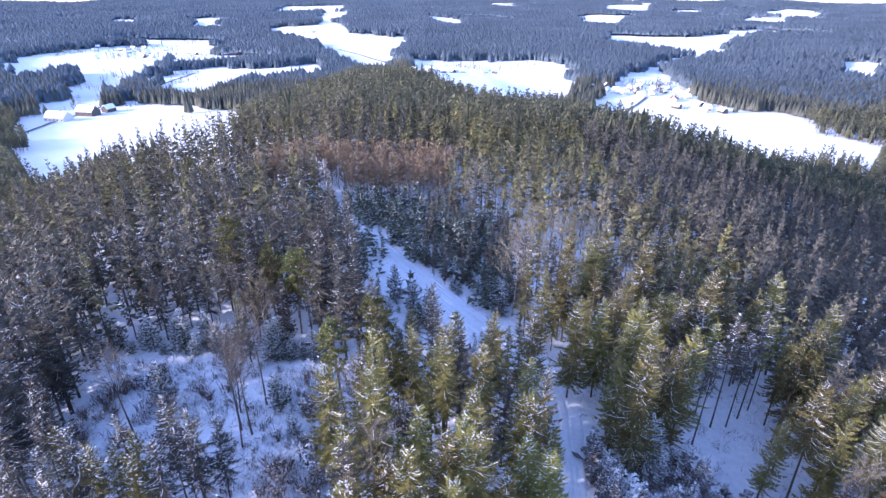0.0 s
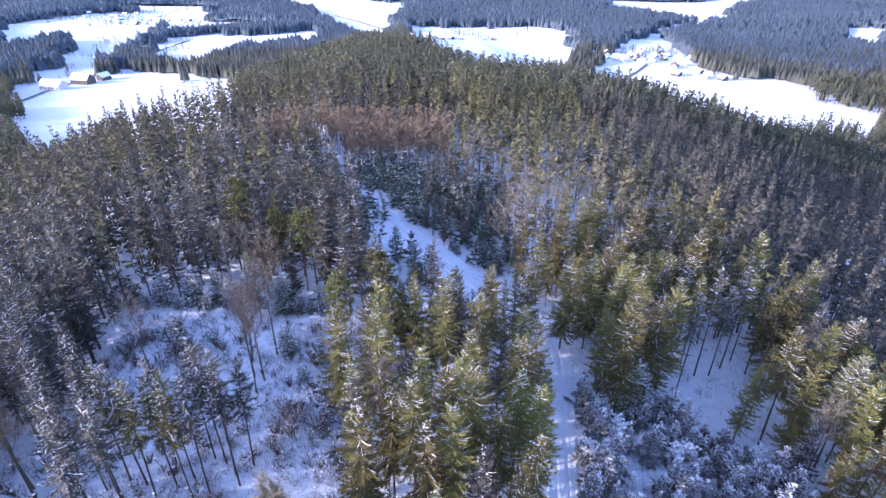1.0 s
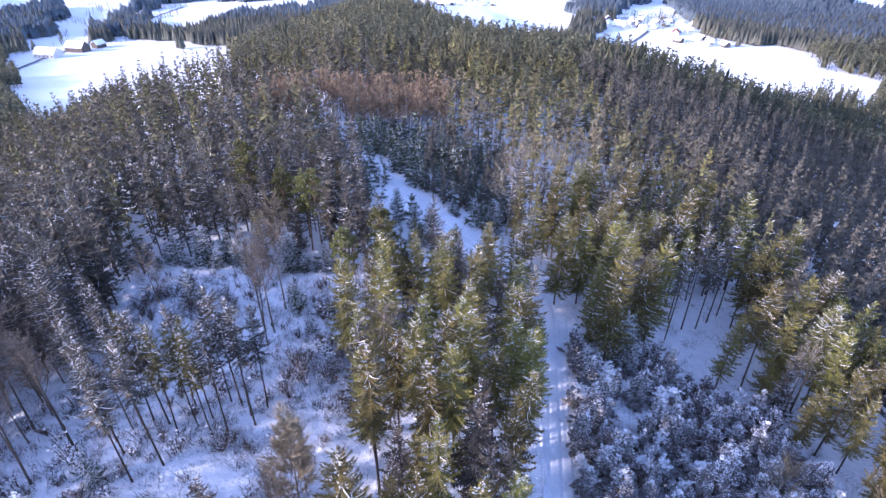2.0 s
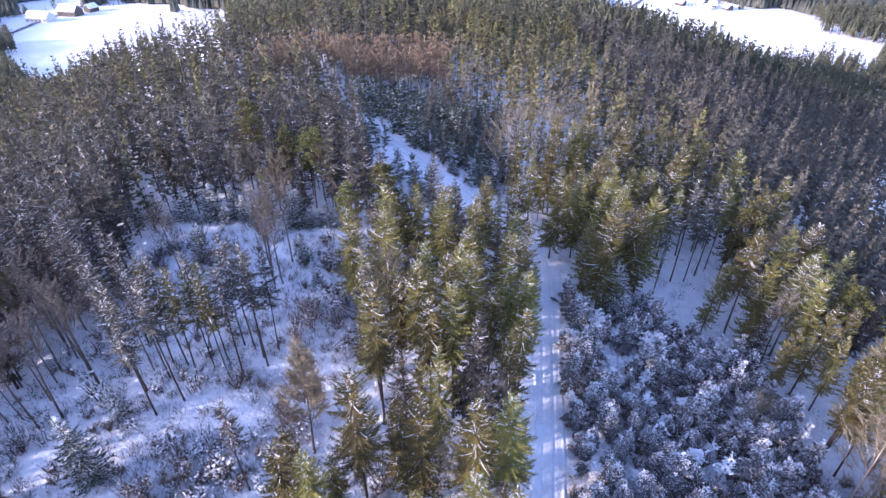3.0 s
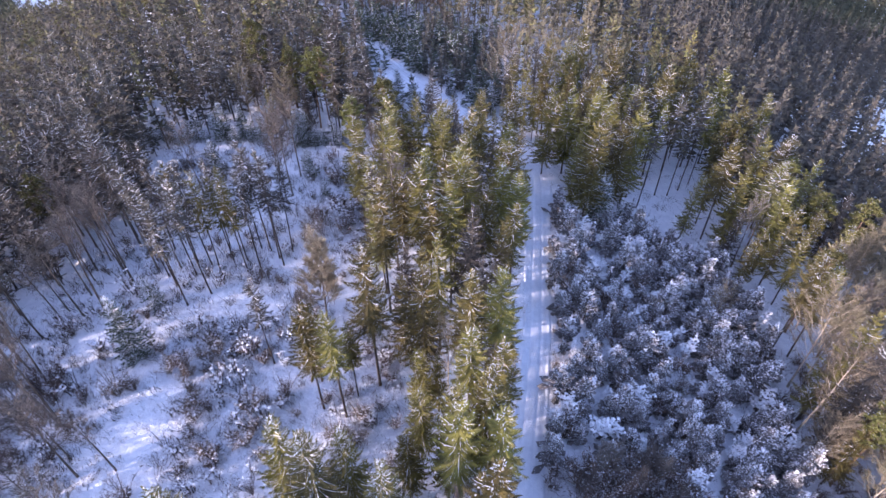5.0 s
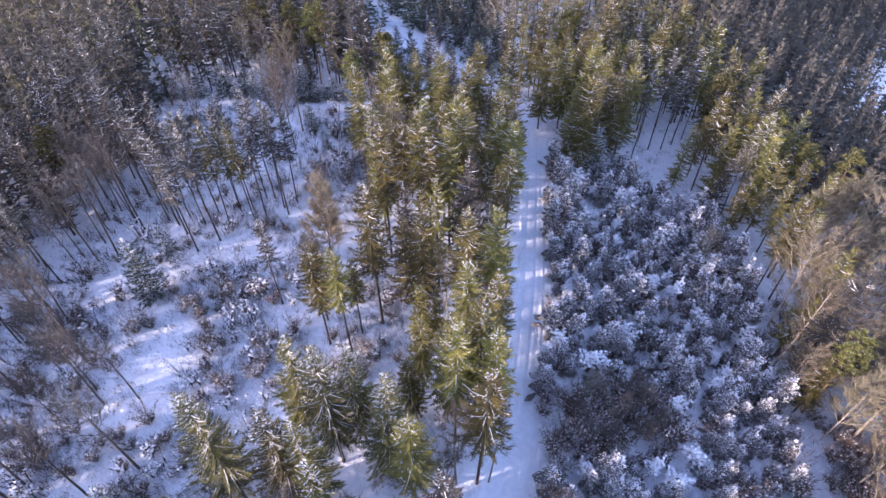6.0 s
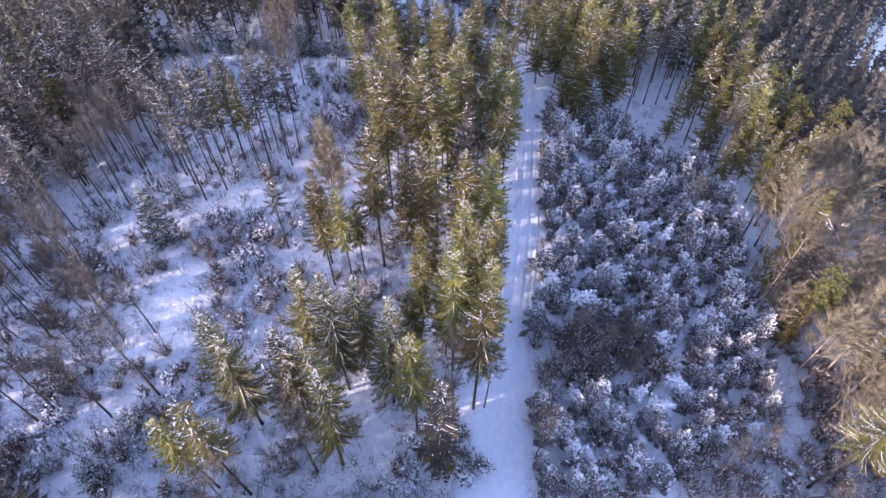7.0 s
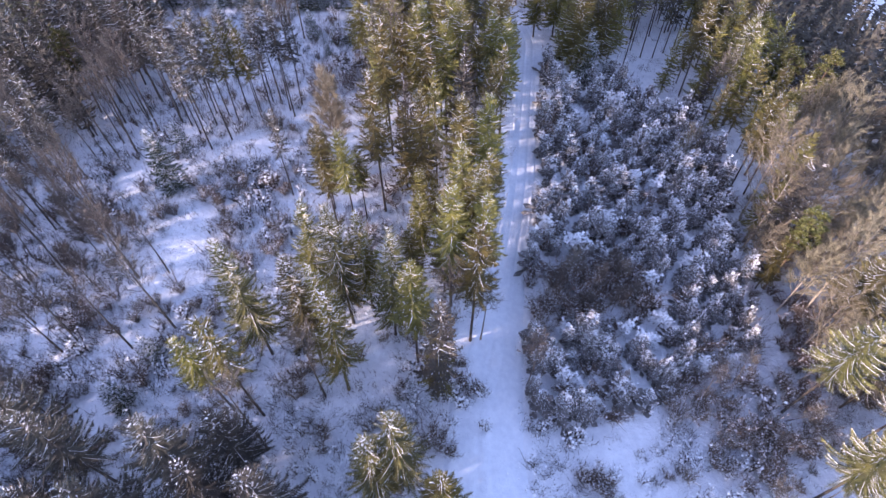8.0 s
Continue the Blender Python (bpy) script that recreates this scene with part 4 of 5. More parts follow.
FIELD_NE = [(470, 1241), (574, 1149), (611, 1155), (712, 1377), (940, 1642), (1043, 1895), (829, 1649), (565, 1461)]
FAR_FIELD_A = [(1146, 2172), (1212, 1981), (1449, 2377), (1309, 2479)]
FAR_FIELD_B = [(1447, 2616), (1463, 2173), (2057, 3096), (1944, 3291)]
FAR_FIELD_C = [(488, 1983), (566, 1801), (826, 2419), (618, 2425)]
FAR_FIELD_D = [(734, 2601), (1042, 2825), (1365, 3665), (1075, 3696)]
FAR_FIELD_E = [(10, 2030), (105, 1804), (119, 2238), (-46, 2496)]
FAR_FIELD_F = [(-772, 1861), (-663, 1902), (-871, 2358), (-847, 2122)]
FAR_FIELD_G = [(-1140, 2091), (-1013, 2052), (-1182, 2378), (-1277, 2367)]
FAR_FIELD_H = [(-721, 2678), (-368, 2689), (-506, 3472), (-866, 3471)]
FIELDS = [FIELD_LEFT, DALE, FIELD_MID, FIELD_TWO, FIELD_VILLAGE, FIELD_RIGHT, FIELD_EAST, FIELD_WEST, FIELD_NE, FAR_FIELD_A, FAR_FIELD_B, FAR_FIELD_C, FAR_FIELD_D, FAR_FIELD_E, FAR_FIELD_F, FAR_FIELD_G, FAR_FIELD_H]


def field(x, y):
    hit = np.zeros(np.shape(x), dtype=bool)
    rough = np.clip(np.hypot(x, y) / 400, 0.3, 2.0)
    x, y = x + 7 * rough * waves(x, y, 70, 51), y + 9 * rough * waves(x, y, 60, 52)
    for f in FIELDS:
        hit |= inside(x, y, f)
    return hit


class Mass:
    """Many plants gathered in one mesh."""

    def __init__(self):
        self.spots = {}

    def add(self, shape, x, y, turn, size, tall=1.0):
        self.spots.setdefault(id(shape), (shape, []))[1].append((x, y, turn, size, tall))

    def build(self, name, mats, label, category, smooth=False):
        vs, ts, ms, k = [], [], [], 0
        for (v, t, m), spots in self.spots.values():
            x, y, turn, size, tall = (c[:, None] for c in np.array(spots).T)
            c, s = np.cos(turn) * size, np.sin(turn) * size
            q = np.stack([v[:, 0] * c - v[:, 1] * s + x, v[:, 0] * s + v[:, 1] * c + y, v[:, 2] * size * tall + ground(x, y) - 0.1], -1)
            n = len(spots)
            vs.append(q.reshape(-1, 3).astype(np.float32))
            ts.append((t[None] + (np.arange(n) * len(v))[:, None, None] + k).reshape(-1, 3))
            ms.append(np.tile(m, n))
            k += n * len(v)
        ob = new(name, mesh_of(name, np.concatenate(vs), np.concatenate(ts), mats, np.concatenate(ms), smooth))
        return tagged(ob, label, category, kind="stuff")


def joined(shape, slots):
    """One array set from several parts, with a slot for each."""
    vs, ts, ms, k = [], [], [], 0
    for g, s in zip(shape, slots):
        if len(g.t):
            v, t, m = g.arrays()
            vs.append(v)
            ts.append(t + k)
            ms.append(np.full(len(t), s, dtype=np.int32))
            k += len(v)
    return np.concatenate(vs), np.concatenate(ts), np.concatenate(ms)


def tiered(seed, H, base, R, tiers, points, snow):
    """A plain distant spruce: ragged star-shaped tiers on a stem."""
    rng = random.Random(seed)
    g = Geo()
    if tiers > 3:
        g.tube([(0, 0, 0), (0, 0, base + 1)], [0.17, 0.13], 3, 0)
    for k in range(tiers):
        f = k / tiers
        z0 = base + (H - base) * f
        top = min(H, z0 + (H - base) / tiers * 1.9)
        r = R * (1 - f) ** 0.85 + 0.15
        a0 = rng.uniform(0, 6.28)
        rim = []
        for j in range(points):
            q = r * (rng.uniform(0.9, 1.25) if j % 2 else rng.uniform(0.35, 0.6))
            a = a0 + 6.2832 * (j + rng.uniform(-0.2, 0.2)) / points
            rim.append((q * math.cos(a), q * math.sin(a), z0 - 0.25 * q + rng.uniform(-0.15, 0.15)))
        for j in range(points):
            g.tri(rim[j], rim[(j + 1) % points], (0, 0, top), 2 if rng.random() < snow else 1)
    return g.arrays()


WOOD_MATS = [BARK, WOOD_FAR, LOAD, TWIGS, RED_TWIGS, GREY_BARK, BLUE_NEEDLES, DARK_NEEDLES]
NEAR_MASS = [joined(spruce_shape(200 + k, h, b, r, 1.3, 6, 2, 0.05, 0.38, twigs=1, dust=0.05, broad=1.5, taper=0.7), (0, 1, 2)) for k, (h, b, r) in enumerate(((19, 4, 2.9), (21, 6, 2.9), (17, 3, 2.7), (20, 5, 3.0)))]
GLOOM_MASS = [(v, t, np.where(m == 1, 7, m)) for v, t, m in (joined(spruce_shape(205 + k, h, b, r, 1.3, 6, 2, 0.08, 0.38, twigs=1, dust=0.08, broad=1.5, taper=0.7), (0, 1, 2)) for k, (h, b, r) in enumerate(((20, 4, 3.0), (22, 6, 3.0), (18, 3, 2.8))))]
BARE_MASS = [joined(bare_shape(210 + k, h, 7, 2, 20, 0.2, width=0.07), (5, 3)) for k, h in enumerate((14, 12, 16))]
RED_MASS = [joined(bare_shape(220 + k, h, 7, 2, 22, 0.22, 0.3, width=0.07), (5, 4)) for k, h in enumerate((10, 11, 9))]
YOUNG_MASS = [joined(spruce_shape(230 + k, h, 0.3, r, 0.95, 6, 1, 0.8, 0.2, 0.014, twigs=1, dust=0.5, broad=1.7), (0, 6, 2)) for k, (h, r) in enumerate(((6, 2.1), (8, 2.5), (4.5, 1.8)))]
SLIGHT = [joined(spruce_shape(235 + k, h, b, r, 1.4, 7, 1, 0.0, 0.40, twigs=1, dust=0.03, broad=1.45, taper=0.7), (0, 1, 2)) for k, (h, b, r) in enumerate(((19, 3, 3.0), (21, 5, 3.0), (16, 2, 2.8), (20, 4, 3.1)))]


def rounded(seed, H, base, R, blades):
    """A plain distant pine or leafless crown: a loose upright cluster of tufts."""
    rng = random.Random(seed)
    g = Geo()
    g.tube([(0, 0, 0), (0, 0, H)], [0.17, 0.05], 3, 0)
    for _ in range(blades):
        u = rng.random()
        z = base + (H - base) * u
        a, d = rng.uniform(0, 6.28), R * math.sin(math.pi * (0.15 + 0.8 * u)) * math.sqrt(rng.random())
        s = rng.uniform(0.4, 0.85)
        p = Vector((d * math.cos(a), d * math.sin(a), z))
        o = Vector((rng.gauss(0, 1), rng.gauss(0, 1), rng.gauss(0, 0.4))).normalized() * s
        g.tri(tuple(p - o), tuple(p + o), tuple(p + Vector((rng.gauss(0, 0.5), rng.gauss(0, 0.5), rng.uniform(0.4, 1.3)))), 1)
    return g.arrays()


FAR_ROUND = [rounded(270 + k, h, b, r, 46) for k, (h, b, r) in enumerate(((18, 5, 2.5), (16, 4, 2.7), (19, 7, 2.4), (17, 6, 2.6)))]
# same trees with darker needles, shade of the right flank put into colour
SHADED_SLIGHT = [(v, t, np.where(m == 1, 7, m)) for v, t, m in SLIGHT]
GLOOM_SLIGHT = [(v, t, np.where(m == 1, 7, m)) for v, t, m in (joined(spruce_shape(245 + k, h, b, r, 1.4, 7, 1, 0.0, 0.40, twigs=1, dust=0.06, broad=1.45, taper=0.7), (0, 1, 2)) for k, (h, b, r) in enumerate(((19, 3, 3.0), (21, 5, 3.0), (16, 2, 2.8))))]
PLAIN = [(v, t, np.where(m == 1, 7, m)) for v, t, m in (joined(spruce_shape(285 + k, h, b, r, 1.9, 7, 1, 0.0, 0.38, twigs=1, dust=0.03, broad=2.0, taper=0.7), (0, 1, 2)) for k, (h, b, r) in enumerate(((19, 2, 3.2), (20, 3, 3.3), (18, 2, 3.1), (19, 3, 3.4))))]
FAR_TREES = [tiered(240 + k, h, b, r, 5, 8, 0.0) for k, (h, b, r) in enumerate(((19, 2, 3.5), (20, 3, 3.6), (18, 2, 3.4), (19, 3, 3.7)))]


def soft_crown(seed, R, top, rim, sides):
    """A far-off tree as it shows in a closed canopy: an uneven dome."""
    rng = random.Random(seed)
    v = [(rng.uniform(-0.2, 0.2) * R, rng.uniform(-0.2, 0.2) * R, top)]
    for j in range(sides):
        a, q = 6.2832 * j / sides + rng.uniform(-0.35, 0.35), R * rng.uniform(0.75, 1.25)
        v.append((q * math.cos(a), q * math.sin(a), rim * rng.uniform(0.85, 1.1)))
    t = [(0, 1 + j, 1 + (j + 1) % sides) for j in range(sides)]
    return np.array(v, dtype=np.float32), np.array(t, dtype=np.int32), np.full(sides, 1, dtype=np.int32)


FARTHER = [soft_crown(250 + k, r, h, 1.5, 6) for k, (h, r) in enumerate(((15.0, 3.0), (16.5, 2.8), (13.5, 3.2), (15.5, 2.9), (12.5, 3.2)))]
CLUMPS = [soft_crown(260 + k, 5.2, t, 6.0, 5) for k, t in enumerate((15.8, 14.6, 16.6, 13.6))]
FRINGE = [soft_crown(265 + k, r, h, 0.8, 5) for k, (h, r) in enumerate(((14, 3.0), (12.5, 2.8), (15, 3.2)))]

sx, sy = scattered(3.7, -140, 130, -80, 150, 2)
ok = wooded(sx, sy)
order = np.argsort(np.hypot(sx, sy - 30))
singles = 0
wood_near = Mass()
for i in order:
    x, y = sx[i], sy[i]
    if not ok[i] or not free(x, y, 2.4) or pick.random() < 0.06:
        continue
    # x > 68: dark needles stand in for shade on the right flank
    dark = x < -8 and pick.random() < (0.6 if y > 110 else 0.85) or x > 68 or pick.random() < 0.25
    young = (-3 < x < 20 and 98 < y < 140) or (-34 < x < 8 and 122 < y < 152) or (y > 76 and road_far(x, y) < 6 and x < 14) or inside(x, y, PATH_VIEW) or inside(x, y, SIGHT_LOW)
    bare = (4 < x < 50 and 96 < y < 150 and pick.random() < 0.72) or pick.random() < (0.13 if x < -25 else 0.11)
    s = pick.uniform(0.35, 0.6) if inside(x, y, SIGHT_GAP) or inside(x, y, PATH_VIEW) or inside(x, y, SIGHT_LOW) else pick.uniform(0.66, 1.14)
    seen = abs(x) < 0.92 * (y + 45) + 22
    if seen and singles < 260 and y > -30:
        singles += 1
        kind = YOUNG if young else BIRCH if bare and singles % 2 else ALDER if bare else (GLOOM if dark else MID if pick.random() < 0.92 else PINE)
        plant(pick.choice(kind), x, y, pick.uniform(0, 360), s, pick.gauss(0, 1.5))
    elif not seen and (x > 10 and y < -35 or x > 70 and y < 10 or x < -112) and pick.random() < 0.6:
        continue
    elif not seen:
        # trees out of view, enlarged to throw more shade on the clearing
        wood_near.add(pick.choice(PLAIN), x, y, pick.uniform(0, 6.28), s * 1.2)
    else:
        wood_near.add(pick.choice(YOUNG_MASS if young else BARE_MASS if bare else (SHADED_SLIGHT if x > 60 else GLOOM_SLIGHT if y > 105 else GLOOM_MASS) if dark else SLIGHT if y > 105 else NEAR_MASS), x, y, pick.uniform(0, 6.28), s, pick.uniform(0.9, 1.1))
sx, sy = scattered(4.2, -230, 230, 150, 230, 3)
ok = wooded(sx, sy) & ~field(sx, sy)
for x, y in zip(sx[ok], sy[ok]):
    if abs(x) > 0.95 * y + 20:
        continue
    wood_near.add(pick.choice(BARE_MASS if pick.random() < (0.5 if 4 < x < 60 and y < 190 else 0.22 if x < -95 else 0.10) else GLOOM_SLIGHT if x < -10 and pick.random() < 0.5 else SHADED_SLIGHT if x > 60 else SLIGHT), x, y, pick.uniform(0, 6.28), pick.uniform(0.75, 1.1), pick.uniform(0.9, 1.1))
bx, by = scattered(2.0, -36, 20, 76, 152, 14)
ok = wooded(bx, by) & (((bx > -3) & (by > 98) & (by < 140)) | ((by > 122) & (bx < 8)) | ((road_far(bx, by) < 9) & (bx < 14)))
for x, y in zip(bx[ok], by[ok]):
    if free(x, y, 1.8) and pick.random() < 0.8:
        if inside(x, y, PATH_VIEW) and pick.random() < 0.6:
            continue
        if x > -2 and y > 100 and pick.random() < 0.6:
            wood_near.add(pick.choice(GLOOM_SLIGHT), x, y, pick.uniform(0, 6.28), pick.uniform(0.35, 0.6))
        else:
            wood_near.add(pick.choice(YOUNG_MASS), x, y, pick.uniform(0, 6.28), pick.uniform(0.6, 1.15))
bx, by = scattered(2.2, -60, 10, 146, 190, 4)
ok = inside(bx, by, BROWN) & (road_far(bx, by) > 1.5)
for x, y in zip(bx[ok], by[ok]):
    wood_near.add(pick.choice(RED_MASS), x, y, pick.uniform(0, 6.28), pick.uniform(0.95, 1.2))
bx, by = scattered(2.6, -84, -46, 160, 206, 5)
ok = inside(bx, by, FROST_GLADE)
for x, y in zip(bx[ok], by[ok]):
    wood_near.add(pick.choice(YOUNG_MASS), x, y, pick.uniform(0, 6.28), pick.uniform(0.4, 0.7))
# extra belt of tall trees, added to cut sun streaks across the clearing
fx, fy = scattered(3.6, -112, -84, -70, 40, 15)
for x, y in zip(fx, fy):
    wood_near.add(pick.choice(SLIGHT if y > -10 else PLAIN), x, y, pick.uniform(0, 6.28), pick.uniform(0.95, 1.2))
wood_near.build("woodland", WOOD_MATS, "dense snow-dusted spruce wood with bare trees between", "woodland")

brush = Mass()
BRUSH = [joined(bush_shape(140 + k, h, 46, 0.027), (0, 1, 2)) for k, h in enumerate((3.6, 3.0, 4.2))]
for x, y, turn, size in BRUSH_SPOTS:
    brush.add(pick.choice(BRUSH), x, y, turn, size)
LOW_BRUSH = [joined(frosted_shape(122 + k, h, 7, 4, 1, 0.13), (0, 2)) for k, h in enumerate((2.2, 1.6))]
for x, y, turn, size in LOW_SPOTS:
    brush.add(pick.choice(LOW_BRUSH), x, y, turn, size)
brush.build("brushwood", [DARK_TWIGS, BROWN_TWIGS, LOAD], "grey-brown leafless brushwood flecked with snow", "brushwood")
undergrowth = Mass()
gx, gy = scattered(1.25, -70, 60, -32, 82, 41)
ok = (road_far(gx, gy) > 0.4) & (waves(gx, gy, 14, 42) + waves(gx, gy, 5, 43) > -0.1)
for x, y in zip(gx[ok], gy[ok]):
    undergrowth.add(pick.choice(TUFTS), x, y, pick.uniform(0, 6.28), pick.uniform(0.7, 2.1))
gx, gy = scattered(1.35, -78, 60, -34, 82, 44)
ok = (inside(gx, gy, CLEARING) | inside(gx, gy, ALDER_WOOD) | inside(gx, gy, OPEN_RIGHT)) & (road_far(gx, gy) > 0.8) & (waves(gx, gy, 19, 45) + 0.8 * waves(gx, gy, 6, 46) > np.where(gx > 9, 0.4, -0.3))
for x, y in zip(gx[ok], gy[ok]):
    undergrowth.add(pick.choice(SPRIGS), x, y, pick.uniform(0, 6.28), pick.uniform(0.6, 1.3))
undergrowth.build("undergrowth", [DARK_TWIGS, LOAD], "dark stalks and seedlings piercing the snow", "undergrowth")

wood_mid = Mass()
sx, sy = scattered(4.0, -580, 580, 230, 580, 6)
ok = ~field(sx, sy)
for x, y, q in zip(sx[ok], sy[ok], waves(sx[ok], sy[ok], 120, 9)):
    if abs(x) > 0.95 * y + 20:
        continue
    bare = q > 0.75
    wood_mid.add(pick.choice(BARE_MASS) if bare and pick.random() < 0.2 else pick.choice(FAR_TREES if pick.random() < 0.12 else FAR_ROUND), x, y, pick.uniform(0, 6.28), pick.uniform(0.7, 1.08), pick.uniform(0.85, 1.1))
wood_beyond = Mass()
sx, sy = scattered(3.3, -800, 800, 580, 800, 7)
ok = ~field(sx, sy)
for x, y in zip(sx[ok], sy[ok]):
    if abs(x) > 0.95 * y:
        continue
    wood_beyond.add(pick.choice(FARTHER), x, y, pick.uniform(0, 6.28), pick.uniform(0.75, 1.2), pick.uniform(0.8, 1.15))
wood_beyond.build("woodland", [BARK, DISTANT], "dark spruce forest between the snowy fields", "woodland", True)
def hedgerow(a, b, n, size):
    for k in range(n):
        f = (k + pick.random()) / n
        wood_mid.add(pick.choice(FAR_ROUND), a[0] + (b[0] - a[0]) * f + pick.gauss(0, 3), a[1] + (b[1] - a[1]) * f + pick.gauss(0, 3), pick.uniform(0, 6.28), size * pick.uniform(0.5, 1.3))


for a, b, n, size in (((-420, 700), (-335, 700), 30, 0.5), ((-440, 760), (-350, 850), 45, 0.6), ((-520, 800), (-420, 760), 30, 0.5), ((-470, 900), (-380, 930), 30, 0.5), ((-410, 640), (-440, 690), 18, 0.5), ((-350, 640), (-330, 720), 14, 0.45), ((-430, 600), (-470, 590), 9, 0.65), ((-420, 830), (-560, 960), 26, 0.5), ((-600, 1100), (-430, 1180), 30, 0.5), ((-700, 1190), (-560, 1290), 40, 0.45),
                      ((-470, 1330), (-380, 1500), 30, 0.5), ((240, 700), (330, 760), 30, 0.65), ((270, 600), (340, 640), 12, 0.35), ((100, 555), (150, 580), 14, 0.45), ((-20, 850), (90, 880), 22, 0.65), ((350, 800), (420, 980), 18, 0.4),
                      ((-708, 1087), (-702, 1217), 30, 0.65), ((-661, 1142), (-629, 1369), 45, 0.65), ((-588, 1274), (-586, 1499), 30, 0.65), ((-610, 1086), (-578, 1151), 16, 0.65), ((-470, 1103), (-440, 1236), 30, 0.65), ((-556, 1580), (-362, 1535), 40, 0.65), ((246, 774), (322, 745), 30, 0.65), ((318, 650), (338, 622), 14, 0.65), ((109, 550), (146, 561), 16, 0.65), ((248, 708), (295, 697), 16, 0.65), ((33, 962), (73, 870), 20, 0.65), ((100, 875), (188, 971), 14, 0.65), ((-491, 830), (-481, 965), 24, 0.65), ((-395, 667), (-407, 790), 18, 0.65)):
    hedgerow(a, b, n, size)
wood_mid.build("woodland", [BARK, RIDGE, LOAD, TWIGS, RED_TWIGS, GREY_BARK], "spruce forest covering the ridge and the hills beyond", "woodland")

wood_far = Mass()
rng = np.random.RandomState(11)
r = 800.0
while r < 4750:
    step = 4.6 * (r / 1100) ** 0.85
    n = int(1.75 * r / step)
    az = np.linspace(-0.86, 0.86, n) + rng.uniform(-0.4, 0.4, n) * 1.72 / n
    rr = r + rng.uniform(-0.4, 0.4, n) * step
    x, y = rr * np.sin(az), rr * np.cos(az)
    keep = ~field(x, y) & (waves(x, y * 0.8, 800, 21) + 0.6 * waves(x, y, 330, 22) > -0.95)
    size = step / 5.0
    near, nearer = 1 - 1.6 * step / rr, 1 - 3.2 * step / rr
    front = keep & (field(x * near, y * near) | field(x * nearer, y * nearer))
    for a, b in zip(x[front], y[front]):
        for _ in range(3):
            wood_far.add(FRINGE[pick.randrange(3)], a + pick.uniform(-0.6, 0.6) * step, b + pick.uniform(-1.6, 0.4) * step, pick.uniform(0, 6.28), pick.uniform(0.85, 1.1) * max(1.0, 0.7 * size), min(1.0, 1.4 / size))
    for a, b in zip(x[keep], y[keep]):
        wood_far.add(CLUMPS[pick.randrange(4)], a, b, pick.uniform(0, 6.28), size * pick.uniform(0.9, 1.25), (1 / size) * pick.uniform(0.9, 1.08))
    r += step * 1.6
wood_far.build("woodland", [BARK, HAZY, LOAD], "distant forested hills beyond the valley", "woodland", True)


# ---- farm and villages ----
PLASTER = material("pale_plaster", (0.62, 0.60, 0.56), (0.52, 0.50, 0.47), 0.6, 0.85)
BOARDS = material("weathered_boards", (0.13, 0.11, 0.092), (0.08, 0.068, 0.058), 1.5, 0.9)
RED_TILE = material("red_roof_tiles", (0.42, 0.11, 0.06), (0.30, 0.09, 0.06), 1.0, 0.8)
PANE = material("dark_window_glass", (0.03, 0.035, 0.045), None, 2.0, 0.15, spec=0.5)
CHIMNEY = material("chimney_brick", (0.30, 0.14, 0.10), (0.22, 0.11, 0.08), 3.0, 0.9)


def block(w, d, h, z0=0.0, cx=0.0, cy=0.0):
    g = Geo()
    x0, x1, y0, y1, z1 = cx - w / 2, cx + w / 2, cy - d / 2, cy + d / 2, z0 + h
    g.quad((x0, y0, z0), (x1, y0, z0), (x1, y0, z1), (x0, y0, z1))
    g.quad((x1, y1, z0), (x0, y1, z0), (x0, y1, z1), (x1, y1, z1))
    g.quad((x0, y1, z0), (x0, y0, z0), (x0, y0, z1), (x0, y1, z1))
    g.quad((x1, y0, z0), (x1, y1, z0), (x1, y1, z1), (x1, y0, z1))
    g.quad((x0, y0, z1), (x1, y0, z1), (x1, y1, z1), (x0, y1, z1))
    return g


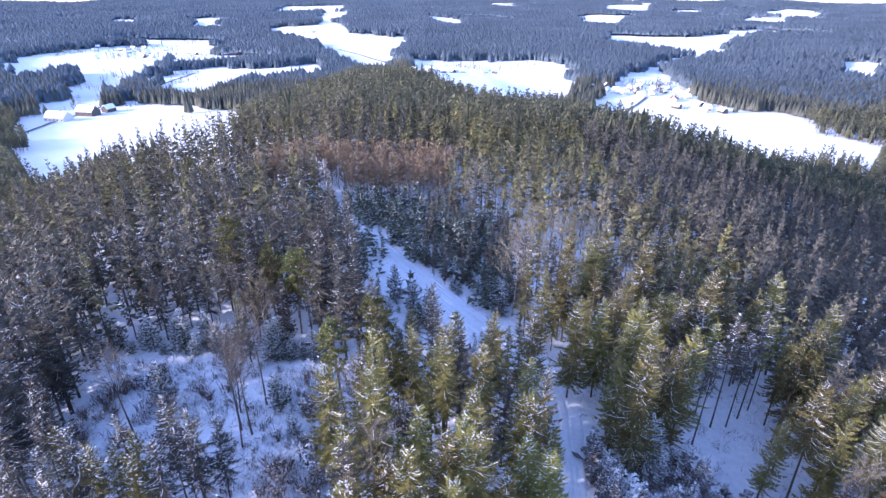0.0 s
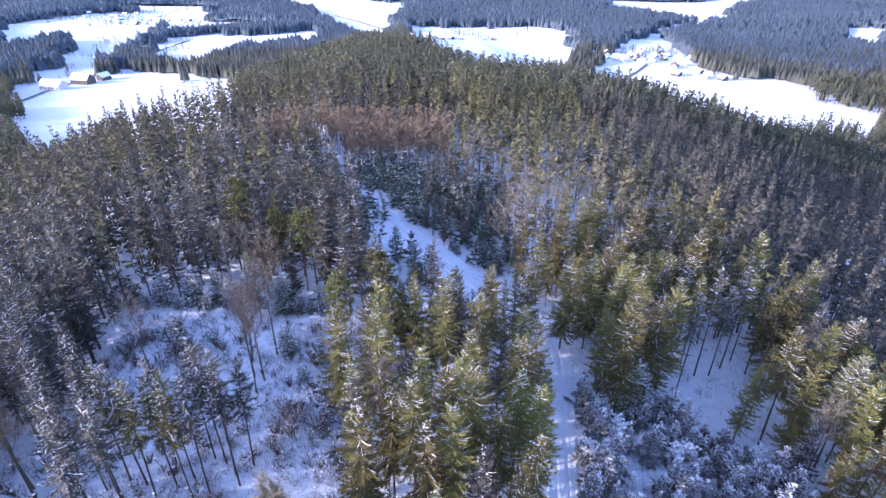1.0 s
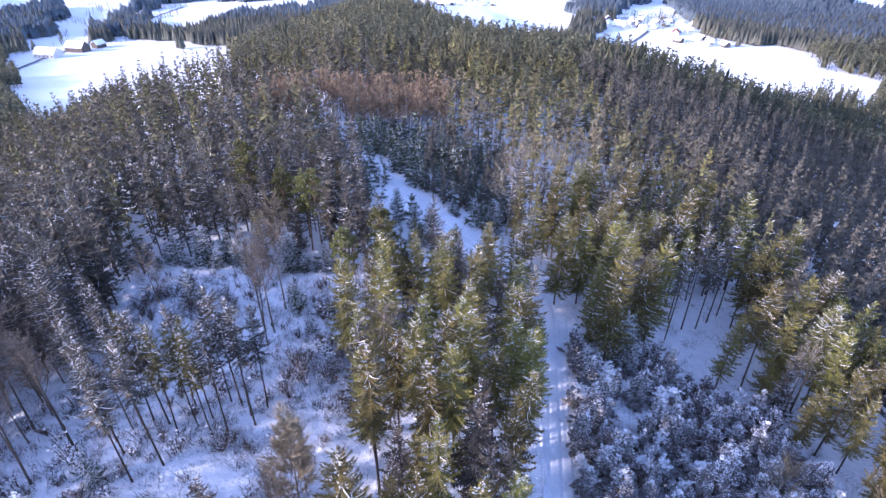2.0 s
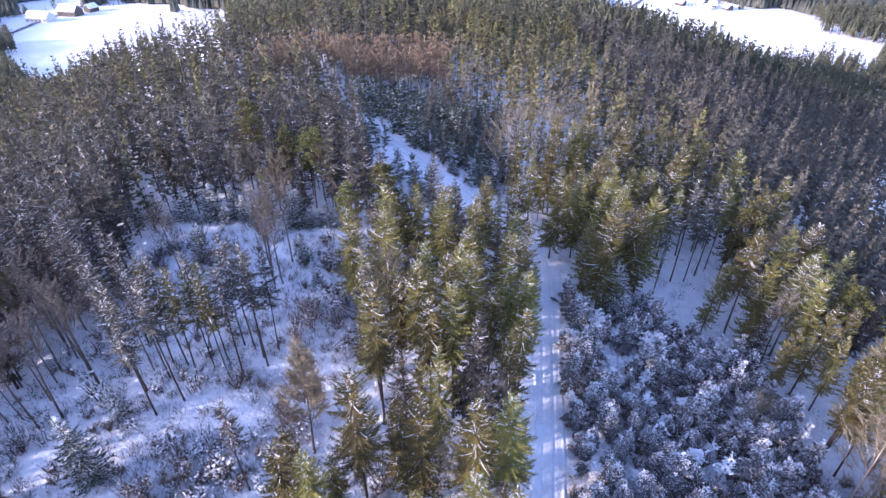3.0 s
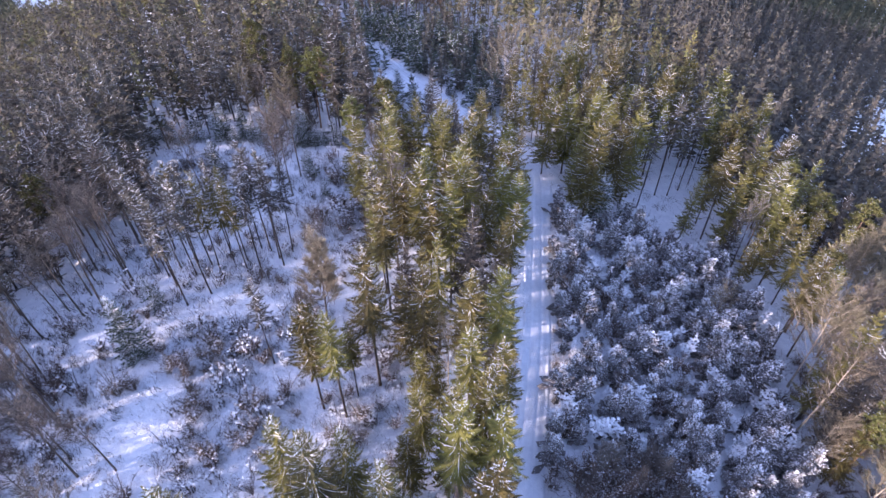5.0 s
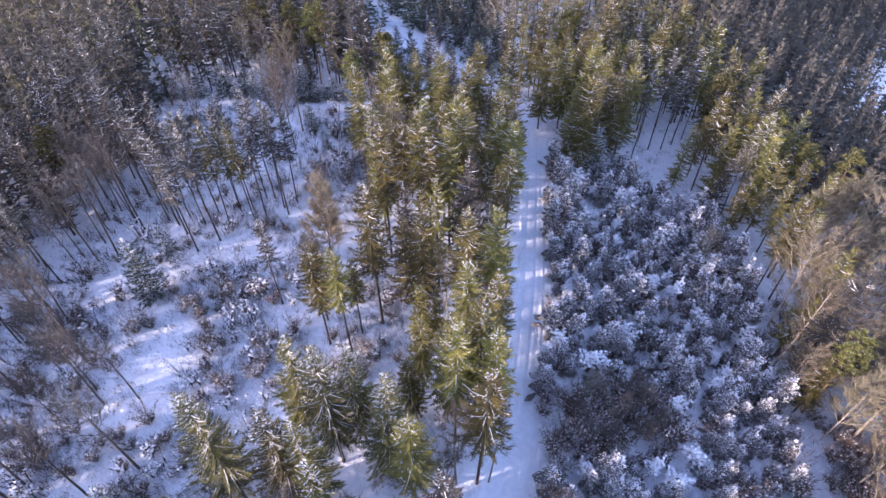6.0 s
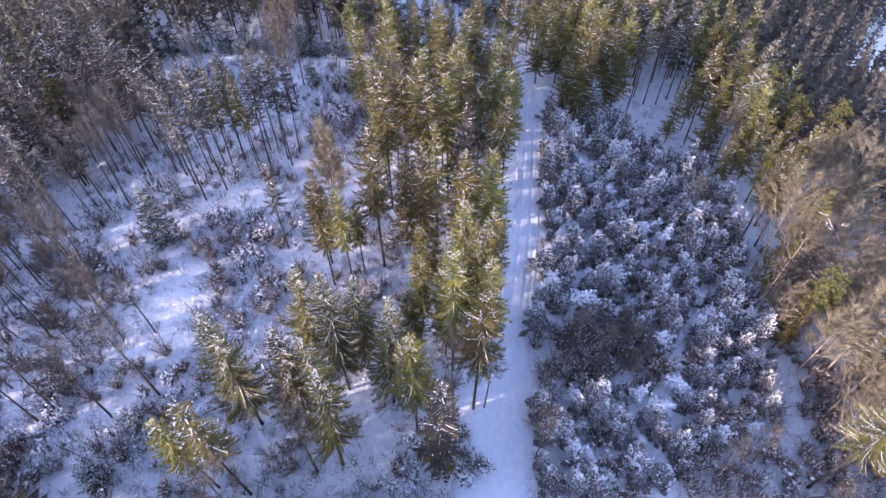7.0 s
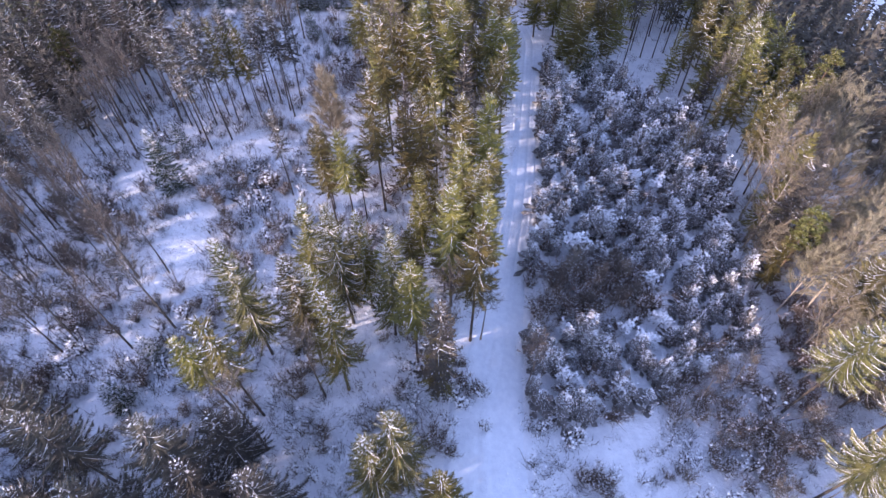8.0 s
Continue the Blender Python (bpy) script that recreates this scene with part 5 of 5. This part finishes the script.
def house(name, x, y, turn, w, d, h, wall_mat, roof_mat, label, category, group="", panes=0):
    """A gabled building: walls, two roof slopes under snow, chimney and windows."""
    ob = tagged(new(name), label, category, group)
    ob.matrix_basis = place(x, y, turn, 1.0, 0.0, 0.5)
    g = block(w, d, h)
    rise = d * 0.42
    for sx in (-w / 2, w / 2):
        g.tri((sx, -d / 2, h), (sx, d / 2, h), (sx, 0, h + rise))
    part("wall", built("house_wall", g, wall_mat), ob)
    for sd in (-1, 1):
        r = Geo()
        e, o, t = 0.5, 0.6, 0.3
        lo, hi = (sd * (d / 2 + o), h - o * 0.84), (0.0, h + rise)
        for up in (0.0, t):
            r.quad((-w / 2 - e, lo[0], lo[1] + up + 0.02), (w / 2 + e, lo[0], lo[1] + up + 0.02), (w / 2 + e, hi[0], hi[1] + up + 0.02), (-w / 2 - e, hi[0], hi[1] + up + 0.02))
        r.quad((-w / 2 - e, lo[0], lo[1]), (w / 2 + e, lo[0], lo[1]), (w / 2 + e, lo[0], lo[1] + t), (-w / 2 - e, lo[0], lo[1] + t))
        for sx in (-w / 2 - e, w / 2 + e):
            r.quad((sx, lo[0], lo[1]), (sx, hi[0], hi[1]), (sx, hi[0], hi[1] + t), (sx, lo[0], lo[1] + t))
        roof = part("roof", built("house_roof", r, roof_mat), ob)
    part("chimney", built("house_chimney", block(0.8, 0.8, 1.8, h + rise - 0.7, w * 0.2, 0.5), CHIMNEY), roof, "brick chimney")
    for k in range(panes):
        px = -w / 2 + w * (k + 0.5) / panes
        for sd in (-1, 1):
            window = part("window", built("house_window", block(1.3, 0.06, 1.5, h * 0.4 - 0.1, px, sd * (d / 2 + 0.02)), BOARDS), ob)
            part("pane", built("window_pane", block(1.1, 0.08, 1.3, h * 0.4, px, sd * (d / 2 + 0.03)), PANE), window, "dark glass pane")
    return ob


FARM = "farm on the snowy field"
house("barn", -397, 588, -12, 24, 13, 5.0, PLASTER, LOAD, "long farm barn with snow-covered roof and pale walls", "barn", FARM, 5)
house("barn", -383, 618, -12, 21, 13, 6.0, BOARDS, LOAD, "tall wooden barn with snow-covered roof", "barn", FARM, 3)
house("house", -372, 640, 70, 12, 9, 5.0, BOARDS, LOAD, "dark wooden farmhouse with snow on the roof", "house", FARM, 3)


def village(n, x0, y0, rx, ry, seed, red, group):
    rng = random.Random(seed)
    done = []
    while len(done) < n:
        x, y = rng.gauss(x0, rx), rng.gauss(y0, ry)
        if all((x - a) ** 2 + (y - b) ** 2 > 12 ** 2 for a, b in done):
            done.append((x, y))
            wall = PLASTER if rng.random() < 0.7 else BOARDS
            roof = RED_TILE if rng.random() < red else LOAD
            house("house", x, y, rng.uniform(0, 180), rng.uniform(7, 10), rng.uniform(6, 7.5), rng.uniform(2.8, 4), wall, roof,
                  ("pale plastered" if wall is PLASTER else "dark wooden") + " village house with " + ("red tiled roof" if roof is RED_TILE else "snow-covered roof"), "house", group)


village(34, 284, 735, 34, 30, 51, 0.05, "houses of the valley village")
village(5, 307, 620, 12, 8, 52, 0.0, "houses of the field hamlet")
village(9, 128, 566, 20, 9, 53, 0.4, "houses at the wood's edge")
village(20, 20, 868, 55, 24, 54, 0.15, "houses of the middle village")
village(30, -610, 1235, 70, 50, 55, 0.0, "houses of the far village")
village(16, -440, 1500, 60, 70, 56, 0.0, "houses of the distant village")


ASPHALT = material("wet_asphalt", (0.06, 0.06, 0.065), (0.10, 0.10, 0.105), 0.4, 0.7)


def lane(points, width):
    """A cleared country lane laid on the fields."""
    p = np.array(points, float)
    s = np.concatenate([[0], np.cumsum(np.hypot(*np.diff(p, axis=0).T))])
    q = np.arange(0, s[-1], 6.0)
    c = np.stack([np.interp(q, s, p[:, 0]), np.interp(q, s, p[:, 1])], -1)
    d = np.gradient(c, axis=0)
    d /= np.linalg.norm(d, axis=1)[:, None]
    v = []
    for (x, y), (dx, dy) in zip(c, d):
        for sd in (-1, 1):
            px, py = x + dy * sd * width / 2, y - dx * sd * width / 2
            v.append((px, py, float(ground(np.float64(px), np.float64(py))) + 0.6))
    k = np.arange(0, len(v) - 2, 2)
    t = np.concatenate([np.stack([k, k + 1, k + 3], -1), np.stack([k, k + 3, k + 2], -1)])
    tagged(new("road", mesh_of("lane", np.array(v), t, [ASPHALT])), "dark cleared country lane between snowy fields", "road", kind="structure")


lane([(-210, 1309), (-149, 1217), (-90, 1074), (-64, 950)], 5.0)
lane([(-390, 525), (-397, 575), (-396, 649), (-400, 767), (-400, 865), (-395, 951)], 4.0)
lane([(128, 512), (181, 560), (241, 645), (266, 685)], 3.5)
